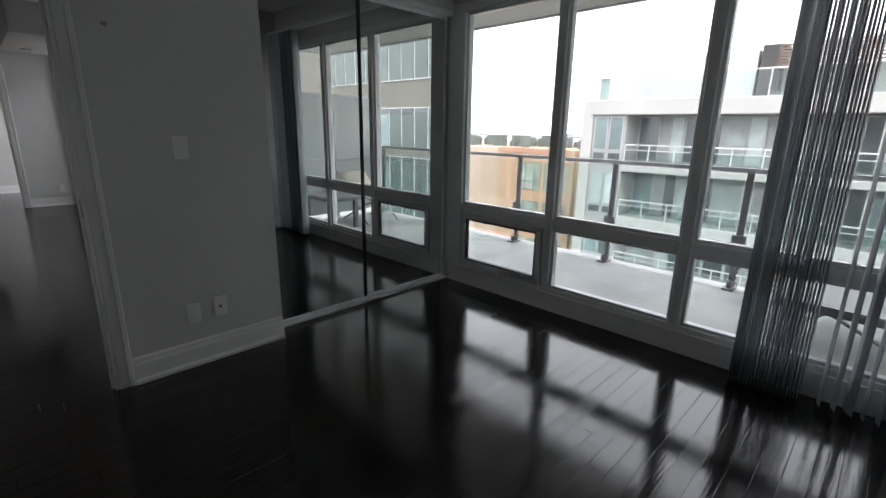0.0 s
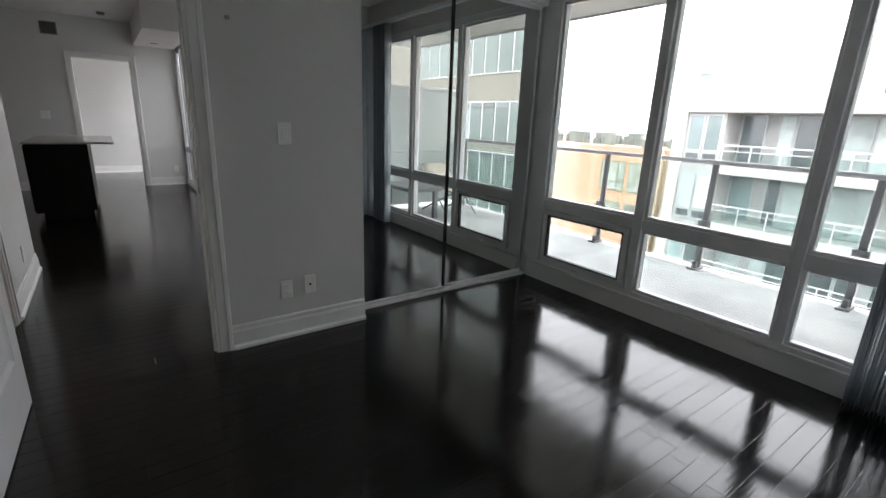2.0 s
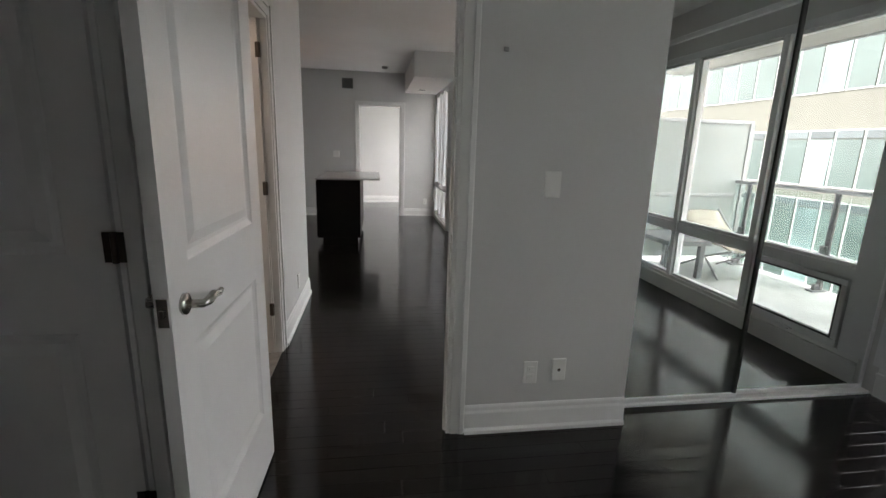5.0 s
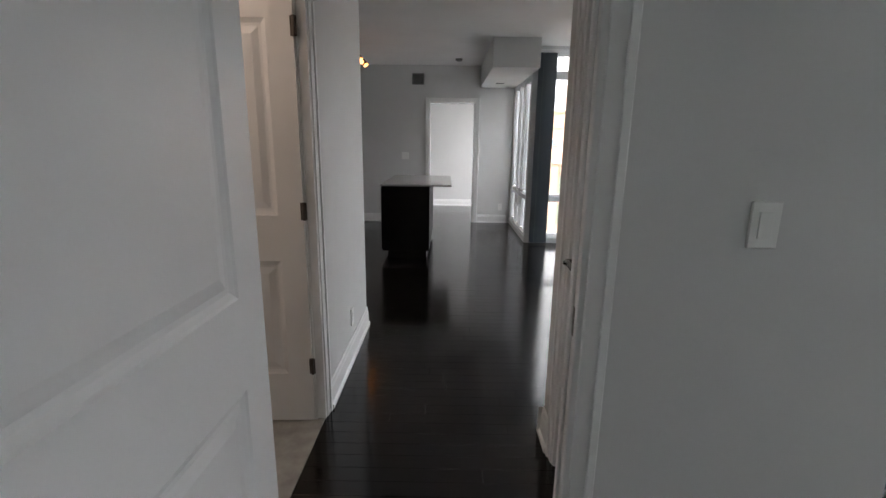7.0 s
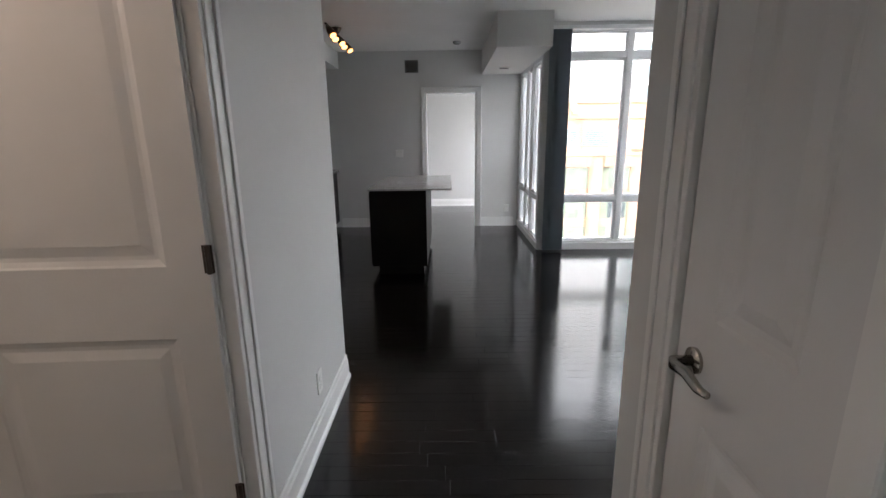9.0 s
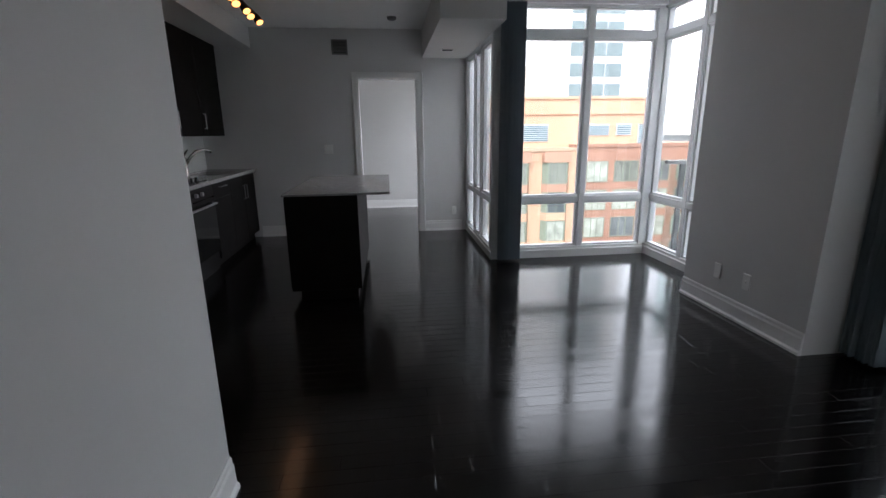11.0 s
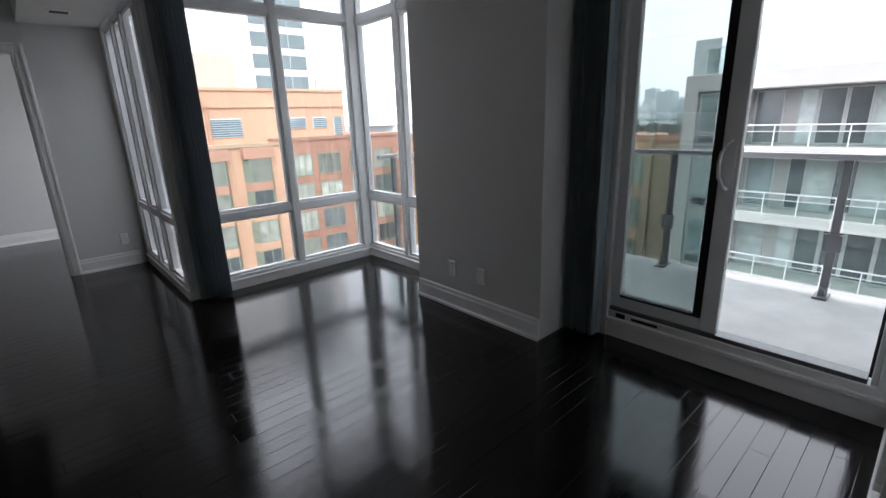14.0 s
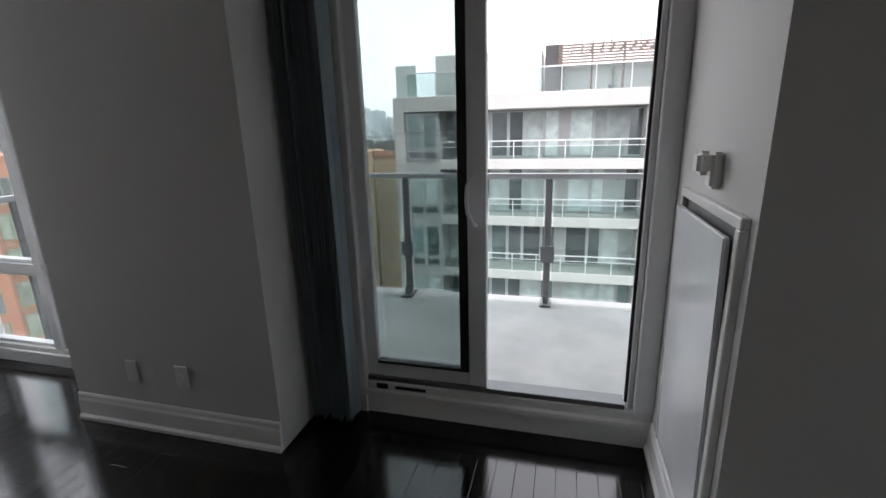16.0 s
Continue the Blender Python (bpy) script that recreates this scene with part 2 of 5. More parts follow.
def part(name, bm, mat, parent, label="", smooth=False):
    at = PLACE.get(parent, Vector((0, 0, 0)))
    ob = new(name, to_mesh(name, bm, mat, at, smooth))
    ob.parent = parent
    PLACE[ob] = at
    return tagged(ob, label)


def single(name, bm, mat, at, label, category, group="", smooth=False):
    ob = new(name, to_mesh(name, bm, mat, at, smooth))
    ob.location = at
    PLACE[ob] = Vector(at)
    return tagged(ob, label, category, group)


# ---- plan ----
X_FAC = 2.44          # inner plane of the glazed facade
X_OUT = 2.56          # its outer plane
Y_S, Y_N = 2.10, 4.97  # bedroom south and north wall faces
Y_MIR = 5.11
X_W = -1.07           # bedroom west wall and hall wall face
X_HR, Y_HR = 0.03, 5.85
Y_HL = 7.20           # end of the hall's left wall
Y_BOX, X_BOX = 6.265, 1.66
X_PIL, Y_P0, Y_P1 = 2.066, 7.87, 9.05
Y_G = 10.32           # corner glazing facing the street
X_G = 0.67            # return glazing
Y_FAR = 11.975
X_K = -2.78           # kitchen wall
Z_C = 2.65

# ---- floor, ceiling, walls ----
structure("floor", boxes((X_K - 0.2, X_OUT - 0.02, Y_S - 0.2, Y_G + 0.1, -0.25, -0.02), (X_K - 0.2, X_G + 0.1, Y_G + 0.1, 14.6, -0.25, -0.02)), SUBFLOOR, "dark espresso hardwood strip floor with a satin gloss", "floor")
structure("ceiling", boxes((X_K - 0.2, X_OUT, Y_S - 0.2, Y_G + 0.14, Z_C, Z_C + 0.25), (X_K - 0.2, X_G + 0.15, Y_G + 0.14, 14.6, Z_C, Z_C + 0.25)), CEIL, "white painted flat ceiling", "ceiling")

# bedroom
structure("wall_south", boxes((X_W - 0.12, X_OUT, Y_S - 0.12, Y_S, 0, Z_C)), PAINT, "pale grey painted bedroom wall", "wall")
structure("wall_west", boxes((X_W - 0.12, X_W, Y_S, 3.49, 0, Z_C), (X_W - 0.12, X_W, 4.33, 5.12, 0, Z_C), (X_W - 0.12, X_W, 3.49, 4.33, 2.06, Z_C)), PAINT, "pale grey painted bedroom wall beside the closet door", "wall")
structure("wall_north", boxes((-0.105, 0.79, Y_N, Y_N + 0.07, 0, Z_C), (-1.0, -0.105, Y_N, Y_N + 0.07, 2.06, Z_C), (X_W, -1.0, Y_N, Y_N + 0.055, 0, Z_C), (0.67, 0.79, Y_N + 0.07, 5.68, 0, Z_C), (X_HR + 0.12, 0.67, 5.045, 5.09, 0, Z_C)), PAINT, "pale grey painted wall with a light switch and outlets", "wall")
structure("wall_closet_header", boxes((0.79, X_FAC, Y_MIR - 0.03, Y_MIR + 0.09, 2.22, Z_C), (0.67, X_FAC, 5.68, 5.79, 0, Z_C)), PAINT, "painted header above the mirrored closet doors", "wall")
# hall
structure("wall_hall_left", boxes((X_W - 0.12, X_W, 5.96, Y_HL, 0, Z_C), (X_W - 0.12, X_W, 5.12, 5.96, 2.06, Z_C), (X_K, X_W - 0.12, Y_HL - 0.12, Y_HL, 0, Z_C)), PAINT, "white painted hall wall ending in a sharp corner", "wall")
structure("wall_hall_right", boxes((X_HR, X_HR + 0.12, 5.63, Y_HR, 0, Z_C), (X_HR, X_HR + 0.12, Y_N + 0.125, 5.15, 0, Z_C), (X_HR, X_HR + 0.12, 5.15, 5.63, 2.06, Z_C), (X_HR + 0.12, X_BOX, Y_HR - 0.12, Y_HR, 0, Z_C)), PAINT, "painted hall wall with a narrow closet door", "wall")
structure("wall_service_box", boxes((X_BOX, X_OUT, 5.805, Y_BOX, 0, Z_C)), PAINT, "white painted service box beside the patio door", "wall")
# bathroom behind the open door
structure("wall_bathroom", boxes((-2.9, X_W - 0.12, 6.3, 6.42, 0, Z_C), (-2.9, X_W - 0.12, 4.45, 4.57, 0, Z_C), (-2.9, -2.78, 4.57, 6.3, 0, Z_C)), PAINT, "plain bathroom wall", "wall")
structure("wall_closet_inner", boxes((-2.5, X_W - 0.12, 2.6, 2.72, 0, Z_C), (-2.5, X_W - 0.12, 4.42, 4.448, 0, Z_C), (-2.5, -2.38, 2.72, 4.42, 0, Z_C)), PAINT, "plain closet wall", "wall")
# living room and kitchen
structure("wall_kitchen", boxes((X_K - 0.12, X_K, Y_HL, Y_FAR, 0, Z_C)), PAINT, "pale grey painted kitchen wall", "wall")
structure("wall_far", boxes((X_K, -0.77, Y_FAR, Y_FAR + 0.12, 0, Z_C), (0.02, X_G + 0.12, Y_FAR, Y_FAR + 0.12, 0, Z_C), (-0.77, 0.02, Y_FAR, Y_FAR + 0.12, 2.07, Z_C)), PAINT, "pale grey painted wall with an open doorway", "wall")
structure("wall_pillar", boxes((X_PIL, X_OUT, Y_P0, Y_P1, 0, Z_C)), PAINT, "grey painted structural pillar between the windows", "wall")
structure("wall_bulkhead", boxes((0.085, X_G - 0.005, 9.82, Y_FAR - 0.002, 2.305, Z_C)), PAINT, "white painted ceiling bulkhead", "bulkhead")
structure("wall_kitchen_soffit", boxes((X_K, -2.06, Y_HL, Y_FAR - 0.002, 2.41, Z_C)), PAINT, "white painted soffit over the kitchen cabinets", "soffit")
# the room behind the far doorway
structure("wall_back_room", boxes((-2.2, X_G + 0.12, 14.2, 14.32, 0, Z_C), (-2.32, -2.2, Y_FAR + 0.12, 14.32, 0, Z_C), (X_G, X_G + 0.12, Y_FAR + 0.12, 12.3, 0, Z_C), (X_G, X_G + 0.12, 14.0, 14.2, 0, Z_C), (X_G, X_G + 0.12, 12.3, 14.0, 2.55, Z_C), (X_G, X_G + 0.12, 12.3, 14.0, 0, 0.2)), PAINT, "white painted wall of the bright back room", "wall")
structure("floor_bathroom", boxes((-2.78, X_W - 0.002, 4.57, 6.3, -0.02, 0.002)), TILE, "grey veined stone tile floor", "floor")

# ---- baseboards and casings ----
BASE = [(0, 0), (0.026, 0), (0.026, 0.018), (0.016, 0.03), (0.014, 0.105), (0.009, 0.118), (0.009, 0.135), (0.004, 0.145), (0, 0.145)]


def baseboard(side, a, b, wall):
    """side: the way the board faces (+x, -x, +y, -y)."""
    s = 1 if side[0] == "+" else -1
    if side[1] == "x":
        bm = extrude(BASE, "y", a, b, lambda o, t, z: (wall + s * o, t, z))
    else:
        bm = extrude(BASE, "x", a, b, lambda o, t, z: (t, wall + s * o, z))
    structure("baseboard", bm, TRIM, "white moulded baseboard along the wall", "baseboard")


baseboard("-y", -0.035, 0.79, Y_N)
baseboard("+x", 6.032, Y_HL, X_W)
baseboard("+y", X_K + 0.62, X_W - 0.0, Y_HL)
baseboard("-x", 5.702, Y_HR, X_HR)
baseboard("+y", X_HR - 0.026, X_BOX, Y_HR)
baseboard("-x", Y_HR + 0.03, Y_BOX, X_BOX)
baseboard("+y", X_BOX - 0.026, X_FAC - 0.012, Y_BOX)
baseboard("-x", Y_P0, Y_P1, X_PIL)
baseboard("-y", -2.15, -0.84, Y_FAR)
baseboard("-y", 0.09, X_G - 0.06, Y_FAR)
baseboard("-y", -2.2, X_G, 14.2)
baseboard("+y", -1.0, X_FAC - 0.05, Y_S)
baseboard("+x", Y_S + 0.03, 3.41, X_W)


def casing(name, axis, wall, s, a, b, top, depth, label):
    """A door's trim: jamb lining through the wall and moulded casing on one face (s: the way it faces)."""
    w, rows = 0.07, []

    def put(p0, p1, out0, out1, z0, z1):
        lo, hi = wall + s * out0, wall + s * out1
        rows.append((lo, hi, p0, p1, z0, z1) if axis == "x" else (p0, p1, lo, hi, z0, z1))

    for p0, p1 in ((a - w, a), (b, b + w)):
        put(p0, p1, 0, 0.012, 0, top + w)
        put(p0 + (0.004 if p0 < a - w / 2 else w * 0.62), p0 + (w * 0.38 if p0 < a - w / 2 else w - 0.004), 0.012, 0.02, 0, top + w - 0.004)
    put(a, b, 0, 0.012, top, top + w)
    put(a, b, 0.012, 0.02, top + w * 0.62, top + w - 0.004)
    put(a - 0.003, a + 0.018, -depth, 0.005, 0, top)
    put(b - 0.018, b + 0.003, -depth, 0.005, 0, top)
    put(a + 0.018, b - 0.018, -depth, 0.005, top - 0.018, top + 0.003)
    put(b - 0.028, b - 0.018, -depth * 0.62, -depth * 0.3, 0, top - 0.018)
    return structure(name, soft(boxes(*rows), 0.002), TRIM, label, "door frame")


casing("trim", "y", Y_N, -1, -1.0, -0.105, 2.05, 0.07, "white moulded casing round the bedroom doorway")
casing("trim", "x", X_W, 1, 5.12, 5.96, 2.05, 0.12, "white moulded casing round the bathroom doorway")
casing("trim", "x", X_HR, -1, 5.15, 5.63, 2.05, 0.12, "white moulded casing round the hall closet door")
casing("trim", "x", X_W, 1, 3.49, 4.33, 2.05, 0.12, "white moulded casing round the bedroom closet door")
casing("trim", "y", Y_FAR, -1, -0.77, 0.02, 2.065, 0.12, "white moulded casing round the far doorway")


# ---- doors ----
def ridge(bm, u0, u1, z0, z1, t, face):
    """A raised-panel moulding on a door face at depth t; face is +1 or -1."""
    ring = ((0, 0), (0.006, -0.004), (0.02, -0.009), (0.032, -0.0095), (0.062, -0.003))
    loops = []
    for inset, out in ring:
        loops.append([bm.verts.new((u, t + face * out, z)) for u, z in ((u0 + inset, z0 + inset), (u1 - inset, z0 + inset), (u1 - inset, z1 - inset), (u0 + inset, z1 - inset))])
    for a, b in zip(loops, loops[1:]):
        for k in range(4):
            bm.faces.new((a[k], a[(k + 1) % 4], b[(k + 1) % 4], b[k]))
    bm.faces.new(loops[-1])


def door_leaf(name, at, angle, width, label, lever_at, hinge_at, knob_sides=(1, -1), height=2.02, flip=1, leaf_w=0.012):
    """A two-panel door: local x runs from hinge to latch, local y through its thickness."""
    ob = thing(name, (0, 0, 0), label, "door")
    t = 0.0175
    e = 0.115
    panels = ((0.27, 0.845), (1.06, height - 0.13))
    bm = boxes((0, e, -t, t, 0.012, height), (width - e, width, -t, t, 0.012, height), (e, width - e, -t, t, 0.012, panels[0][0]), (e, width - e, -t, t, panels[0][1], panels[1][0]), (e, width - e, -t, t, panels[1][1], height))
    for face in (1, -1):
        for z0, z1 in panels:
            ridge(bm, e, width - e, z0, z1, face * t, face)
    bmesh.ops.recalc_face_normals(bm, faces=bm.faces[:])
    part("leaf", bm, DOORP, ob)
    for face in knob_sides:
        handle = part("door_handle", tube(bmesh.new(), [(lever_at, face * t, 0.96), (lever_at, face * (t + 0.008), 0.96)], 0.027, 20), CHROME, ob, "satin nickel lever handle", True)
        part("lever", tube(bmesh.new(), [(lever_at, face * t, 0.96), (lever_at, face * (t + 0.045), 0.96), (lever_at - 0.02, face * (t + 0.052), 0.961), (lever_at - 0.06, face * (t + 0.05), 0.966), (lever_at - 0.1, face * (t + 0.048), 0.955), (lever_at - 0.125, face * (t + 0.046), 0.958)], [0.011, 0.011, 0.0115, 0.011, 0.009, 0.007], 10), CHROME, handle, "", True)
    part("latch_plate", soft(boxes((width - 0.001, width + 0.0015, -0.012, 0.012, 0.925, 0.995)), 0.0006), CHROME, ob, "nickel latch plate")
    part("latch", soft(boxes((width, width + 0.008, -0.006, 0.006, 0.95, 0.97)), 0.002), CHROME, ob)
    for z in hinge_at:
        hinge = part("hinge", tube(bmesh.new(), [(-0.004, flip * (t + 0.006), z - 0.041), (-0.004, flip * (t + 0.006), z + 0.041)], 0.0075, 10), BRONZE, ob, "dark metal hinge")
        part("hinge_leaf", boxes((-0.002, leaf_w, flip * (t + 0.0005), flip * (t + 0.003), z - 0.04, z + 0.04), (-0.004 - leaf_w, -0.006, flip * (t + 0.0005), flip * (t + 0.003), z - 0.04, z + 0.04)), BRONZE, hinge)
    ob.matrix_world = pose(*at, 0, 0, angle)
    return ob


HINGES = (0.31, 1.08, 1.86)
door_leaf("door_1", (-0.922, 4.9, 0), -91.5, 0.79, "white two-panel bedroom door standing open", 0.72, HINGES, (1, -1), flip=-1)
door_leaf("door_2", (X_W - 0.045, 5.932, 0), -177, 0.77, "white two-panel bathroom door standing open", 0.69, HINGES, (1, -1), flip=1)
door_leaf("door_3", (X_HR + 0.03, 5.172, 0), 90, 0.435, "narrow white hall closet door, closed", 0.365, HINGES, (1,), flip=1)
door_leaf("door_4", (X_W - 0.05, 4.302, 0), -181, 0.79, "white two-panel closet door standing open in shadow", 0.72, HINGES, (1, -1), flip=1, leaf_w=0.024)
strike = single("strike_plate", soft(boxes((-0.1255, -0.1232, 4.978, 5.012, 0.90, 0.98)), 0.001), CHROME, (-0.124, 4.995, 0.94), "nickel strike plate set in the white door jamb", "strike plate")


# ---- windows ----
def glazed_bay(name, axis, inner, a, b, top, posts, rails, base, label, outer=0.1, sign=1):
    """A run of curtain-wall glazing along an axis. posts: (centre, width); rails: (z0, z1). Panes go between them."""
    ob = tagged(new(name), label, "window", kind="structure")
    PLACE[ob] = Vector((0, 0, 0))

    def put(p0, p1, d0, d1, z0, z1):
        lo, hi = inner + sign * d0, inner + sign * d1
        return (lo, hi, p0, p1, z0, z1) if axis == "y" else (p0, p1, lo, hi, z0, z1)

    part("window_sill", soft(boxes(put(a, b, -0.008, outer, 0.0, base - 0.05), put(a, b, -0.018, 0.0, base - 0.05, base - 0.03), put(a, b, 0.0, outer, base - 0.05, base)), 0.003), TRIM, ob, "white window curb")
    part("window_frame", soft(boxes(put(a, b, 0.0, outer, top, top + 0.06)), 0.003), ALU, ob)
    for c, w in posts:
        part("mullion", soft(boxes(put(c - w / 2, c + w / 2, -0.004, outer, base, top), put(c - w / 2 - 0.008, c + w / 2 + 0.008, 0.018, outer - 0.02, base, top)), 0.003), ALU, ob, "grey aluminium mullion")
    edges = sorted((c - w / 2, c + w / 2) for c, w in posts)
    spans = [(e0[1], e1[0]) for e0, e1 in zip(edges, edges[1:])]
    for s0, s1 in spans:
        levels = [(base, base)] + list(rails) + [(top, top)]
        for z0, z1 in rails:
            part("transom", soft(boxes(put(s0, s1, 0.002, outer, z0, z1), put(s0, s1, 0.018, outer - 0.02, z0 - 0.014, z1 + 0.014)), 0.003), ALU, ob, "grey aluminium transom")
        for r0, r1 in zip(levels, levels[1:]):
            z0, z1 = r0[1], r1[0]
            part("glazing_bead", soft(boxes(put(s0, s1, 0.02, outer - 0.03, z0, z0 + 0.022), put(s0, s1, 0.02, outer - 0.03, z1 - 0.022, z1), put(s0, s0 + 0.022, 0.02, outer - 0.03, z0 + 0.022, z1 - 0.022), put(s1 - 0.022, s1, 0.02, outer - 0.03, z0 + 0.022, z1 - 0.022)), 0.003), ALU, ob)
            pane = part("pane", boxes(put(s0 + 0.014, s1 - 0.014, 0.072, 0.076, z0 + 0.02, z1 - 0.02)), GLASS, ob, "clear window pane")
            pane.visible_shadow = False
    return ob


win = glazed_bay("window_1", "y", X_FAC, Y_S, Y_MIR - 0.03, 2.2, ((5.03, 0.17), (4.08, 0.06), (3.145, 0.06), (2.13, 0.06)), ((0.628, 0.703),), 0.175, "tall bedroom window with grey aluminium frames")
# the awning sash at the foot of the first light, with its dark gasket and crank
part("sash", soft(boxes((X_FAC - 0.006, X_FAC + 0.05, 4.13, 4.925, 0.175, 0.225), (X_FAC - 0.006, X_FAC + 0.05, 4.13, 4.925, 0.583, 0.622), (X_FAC - 0.006, X_FAC + 0.05, 4.13, 4.175, 0.225, 0.583), (X_FAC - 0.006, X_FAC + 0.05, 4.885, 4.925, 0.225, 0.583)), 0.004), ALU, win, "grey aluminium awning sash")
part("gasket", boxes((X_FAC - 0.003, X_FAC + 0.03, 4.175, 4.885, 0.225, 0.237), (X_FAC - 0.003, X_FAC + 0.03, 4.175, 4.885, 0.571, 0.583), (X_FAC - 0.003, X_FAC + 0.03, 4.175, 4.187, 0.237, 0.571), (X_FAC - 0.003, X_FAC + 0.03, 4.873, 4.885, 0.237, 0.571)), RUBBER, win, "black rubber gasket")
crank = part("crank", soft(boxes((X_FAC - 0.035, X_FAC - 0.004, 4.5, 4.6, 0.165, 0.19)), 0.006, 2), ALU, win, "pale metal window crank")
part("crank_arm", tube(bmesh.new(), [(X_FAC - 0.03, 4.55, 0.185), (X_FAC - 0.05, 4.57, 0.2), (X_FAC - 0.055, 4.66, 0.198)], 0.006, 8), ALU, crank, "", True)
structure("wall_facade_bedroom", boxes((X_FAC, X_OUT, Y_S, Y_MIR, 2.26, Z_C), (X_FAC, X_OUT, Y_MIR - 0.03, 5.8, 0, 2.26)), PAINT, "painted header wall above the bedroom window", "wall")

glazed_bay("window_2", "x", Y_G, X_G + 0.06, X_FAC - 0.02, 2.55, ((X_G + 0.10, 0.1), (1.66, 0.06), (X_FAC - 0.04, 0.08)), ((0.615, 0.675), (2.26, 2.32)), 0.12, "floor-to-ceiling corner window over the street")
glazed_bay("window_3", "y", X_FAC, Y_P1, Y_G + 0.07, 2.55, ((Y_G + 0.04, 0.08), (9.70, 0.06), (Y_P1 + 0.02, 0.06)), ((0.615, 0.675), (2.26, 2.32)), 0.12, "corner window beside the pillar")
glazed_bay("window_4", "y", X_G, Y_G, Y_FAR, 2.55, ((Y_G + 0.06, 0.1), (11.36, 0.06), (10.95, 0.05), (Y_FAR - 0.06, 0.12)), ((0.615, 0.675), (2.26, 2.32)), 0.12, "floor-to-ceiling return window by the far wall")
structure("wall_header_corner", boxes((X_G, X_OUT, Y_G, Y_G + 0.12, 2.61, Z_C), (X_FAC, X_OUT, Y_P1, Y_G, 2.61, Z_C), (X_G, X_G + 0.12, Y_G + 0.12, Y_FAR, 2.61, Z_C)), PAINT, "narrow painted header above the corner windows", "wall")

# patio door
pd = tagged(new("door_5"), "open sliding glass patio door to the balcony", "patio door", kind="structure")
PLACE[pd] = Vector((0, 0, 0))
part("threshold", soft(boxes((X_FAC - 0.01, X_OUT, Y_BOX, 7.70, 0, 0.10), (X_FAC - 0.022, X_OUT, Y_BOX, 7.70, 0.10, 0.13), (X_FAC + 0.0, X_OUT, Y_BOX, 7.70, 0.13, 0.17)), 0.004), TRIM, pd, "white raised threshold")
part("track", soft(boxes((X_FAC + 0.012, X_OUT - 0.02, 6.38, 7.62, 0.17, 0.195)), 0.003), POST, pd, "dark sliding track")
part("drain_slot", soft(boxes((X_FAC - 0.003, X_FAC, 7.50, 7.56, 0.135, 0.165), (X_FAC - 0.003, X_FAC, 7.30, 7.46, 0.14, 0.158)), 0.001), RUBBER, pd, "black drain slot")
part("frame_post", soft(boxes((X_FAC - 0.015, X_OUT, Y_BOX, 6.345, 0.17, 2.3), (X_FAC + 0.02, X_OUT - 0.02, 6.345, 6.37, 0.17, 2.3)), 0.004), ALU, pd)
part("frame_post", soft(boxes((X_FAC - 0.02, X_OUT, 7.61, 7.68, 0.0, 2.3)), 0.004), ALU, pd, "white frame post")
part("frame_head", soft(boxes((X_FAC - 0.01, X_OUT, 6.345, 7.61, 2.24, 2.3)), 0.004), ALU, pd)
part("gasket", boxes((X_FAC + 0.03, X_FAC + 0.05, 6.37, 6.382, 0.2, 2.24)), RUBBER, pd, "black weather seal")
slide = part("sliding_panel", soft(boxes((X_FAC + 0.015, X_FAC + 0.055, 7.0, 7.085, 0.2, 2.24), (X_FAC + 0.015, X_FAC + 0.055, 7.55, 7.61, 0.2, 2.24), (X_FAC + 0.015, X_FAC + 0.055, 7.085, 7.55, 0.2, 0.27), (X_FAC + 0.015, X_FAC + 0.055, 7.085, 7.55, 2.17, 2.24)), 0.004), ALU, pd, "grey framed sliding panel")
part("panel_gasket", boxes((X_FAC + 0.012, X_FAC + 0.05, 7.085, 7.125, 0.27, 2.17), (X_FAC + 0.012, X_FAC + 0.05, 7.125, 7.55, 0.27, 0.285)), RUBBER, slide, "black stile seal")
p = part("pane", boxes((X_FAC + 0.032, X_FAC + 0.036, 7.12, 7.555, 0.28, 2.18)), GLASS, slide)
p.visible_shadow = False
p = part("fixed_pane", boxes((X_FAC + 0.085, X_FAC + 0.09, 7.05, 7.61, 0.2, 2.24)), TINT, pd, "grey-green fixed pane")
p.visible_shadow = False
part("pull_handle", tube(bmesh.new(), [(X_FAC + 0.016, 7.045, 0.99), (X_FAC - 0.015, 7.05, 1.0), (X_FAC - 0.022, 7.075, 1.05), (X_FAC - 0.022, 7.08, 1.11), (X_FAC - 0.022, 7.075, 1.17), (X_FAC - 0.015, 7.05, 1.22), (X_FAC + 0.016, 7.045, 1.23)], 0.009, 10), ALU, slide, "grey D-shaped pull handle", True)
part("lock_plate", soft(boxes((X_FAC + 0.012, X_FAC + 0.016, 7.02, 7.065, 0.98, 1.24)), 0.001), ALU, slide)
structure("wall_facade_living", boxes((X_FAC, X_OUT, Y_BOX, Y_P0, 2.3, Z_C), (X_FAC, X_OUT, 7.68, Y_P0, 0, 2.3)), PAINT, "painted header above the patio door", "wall")

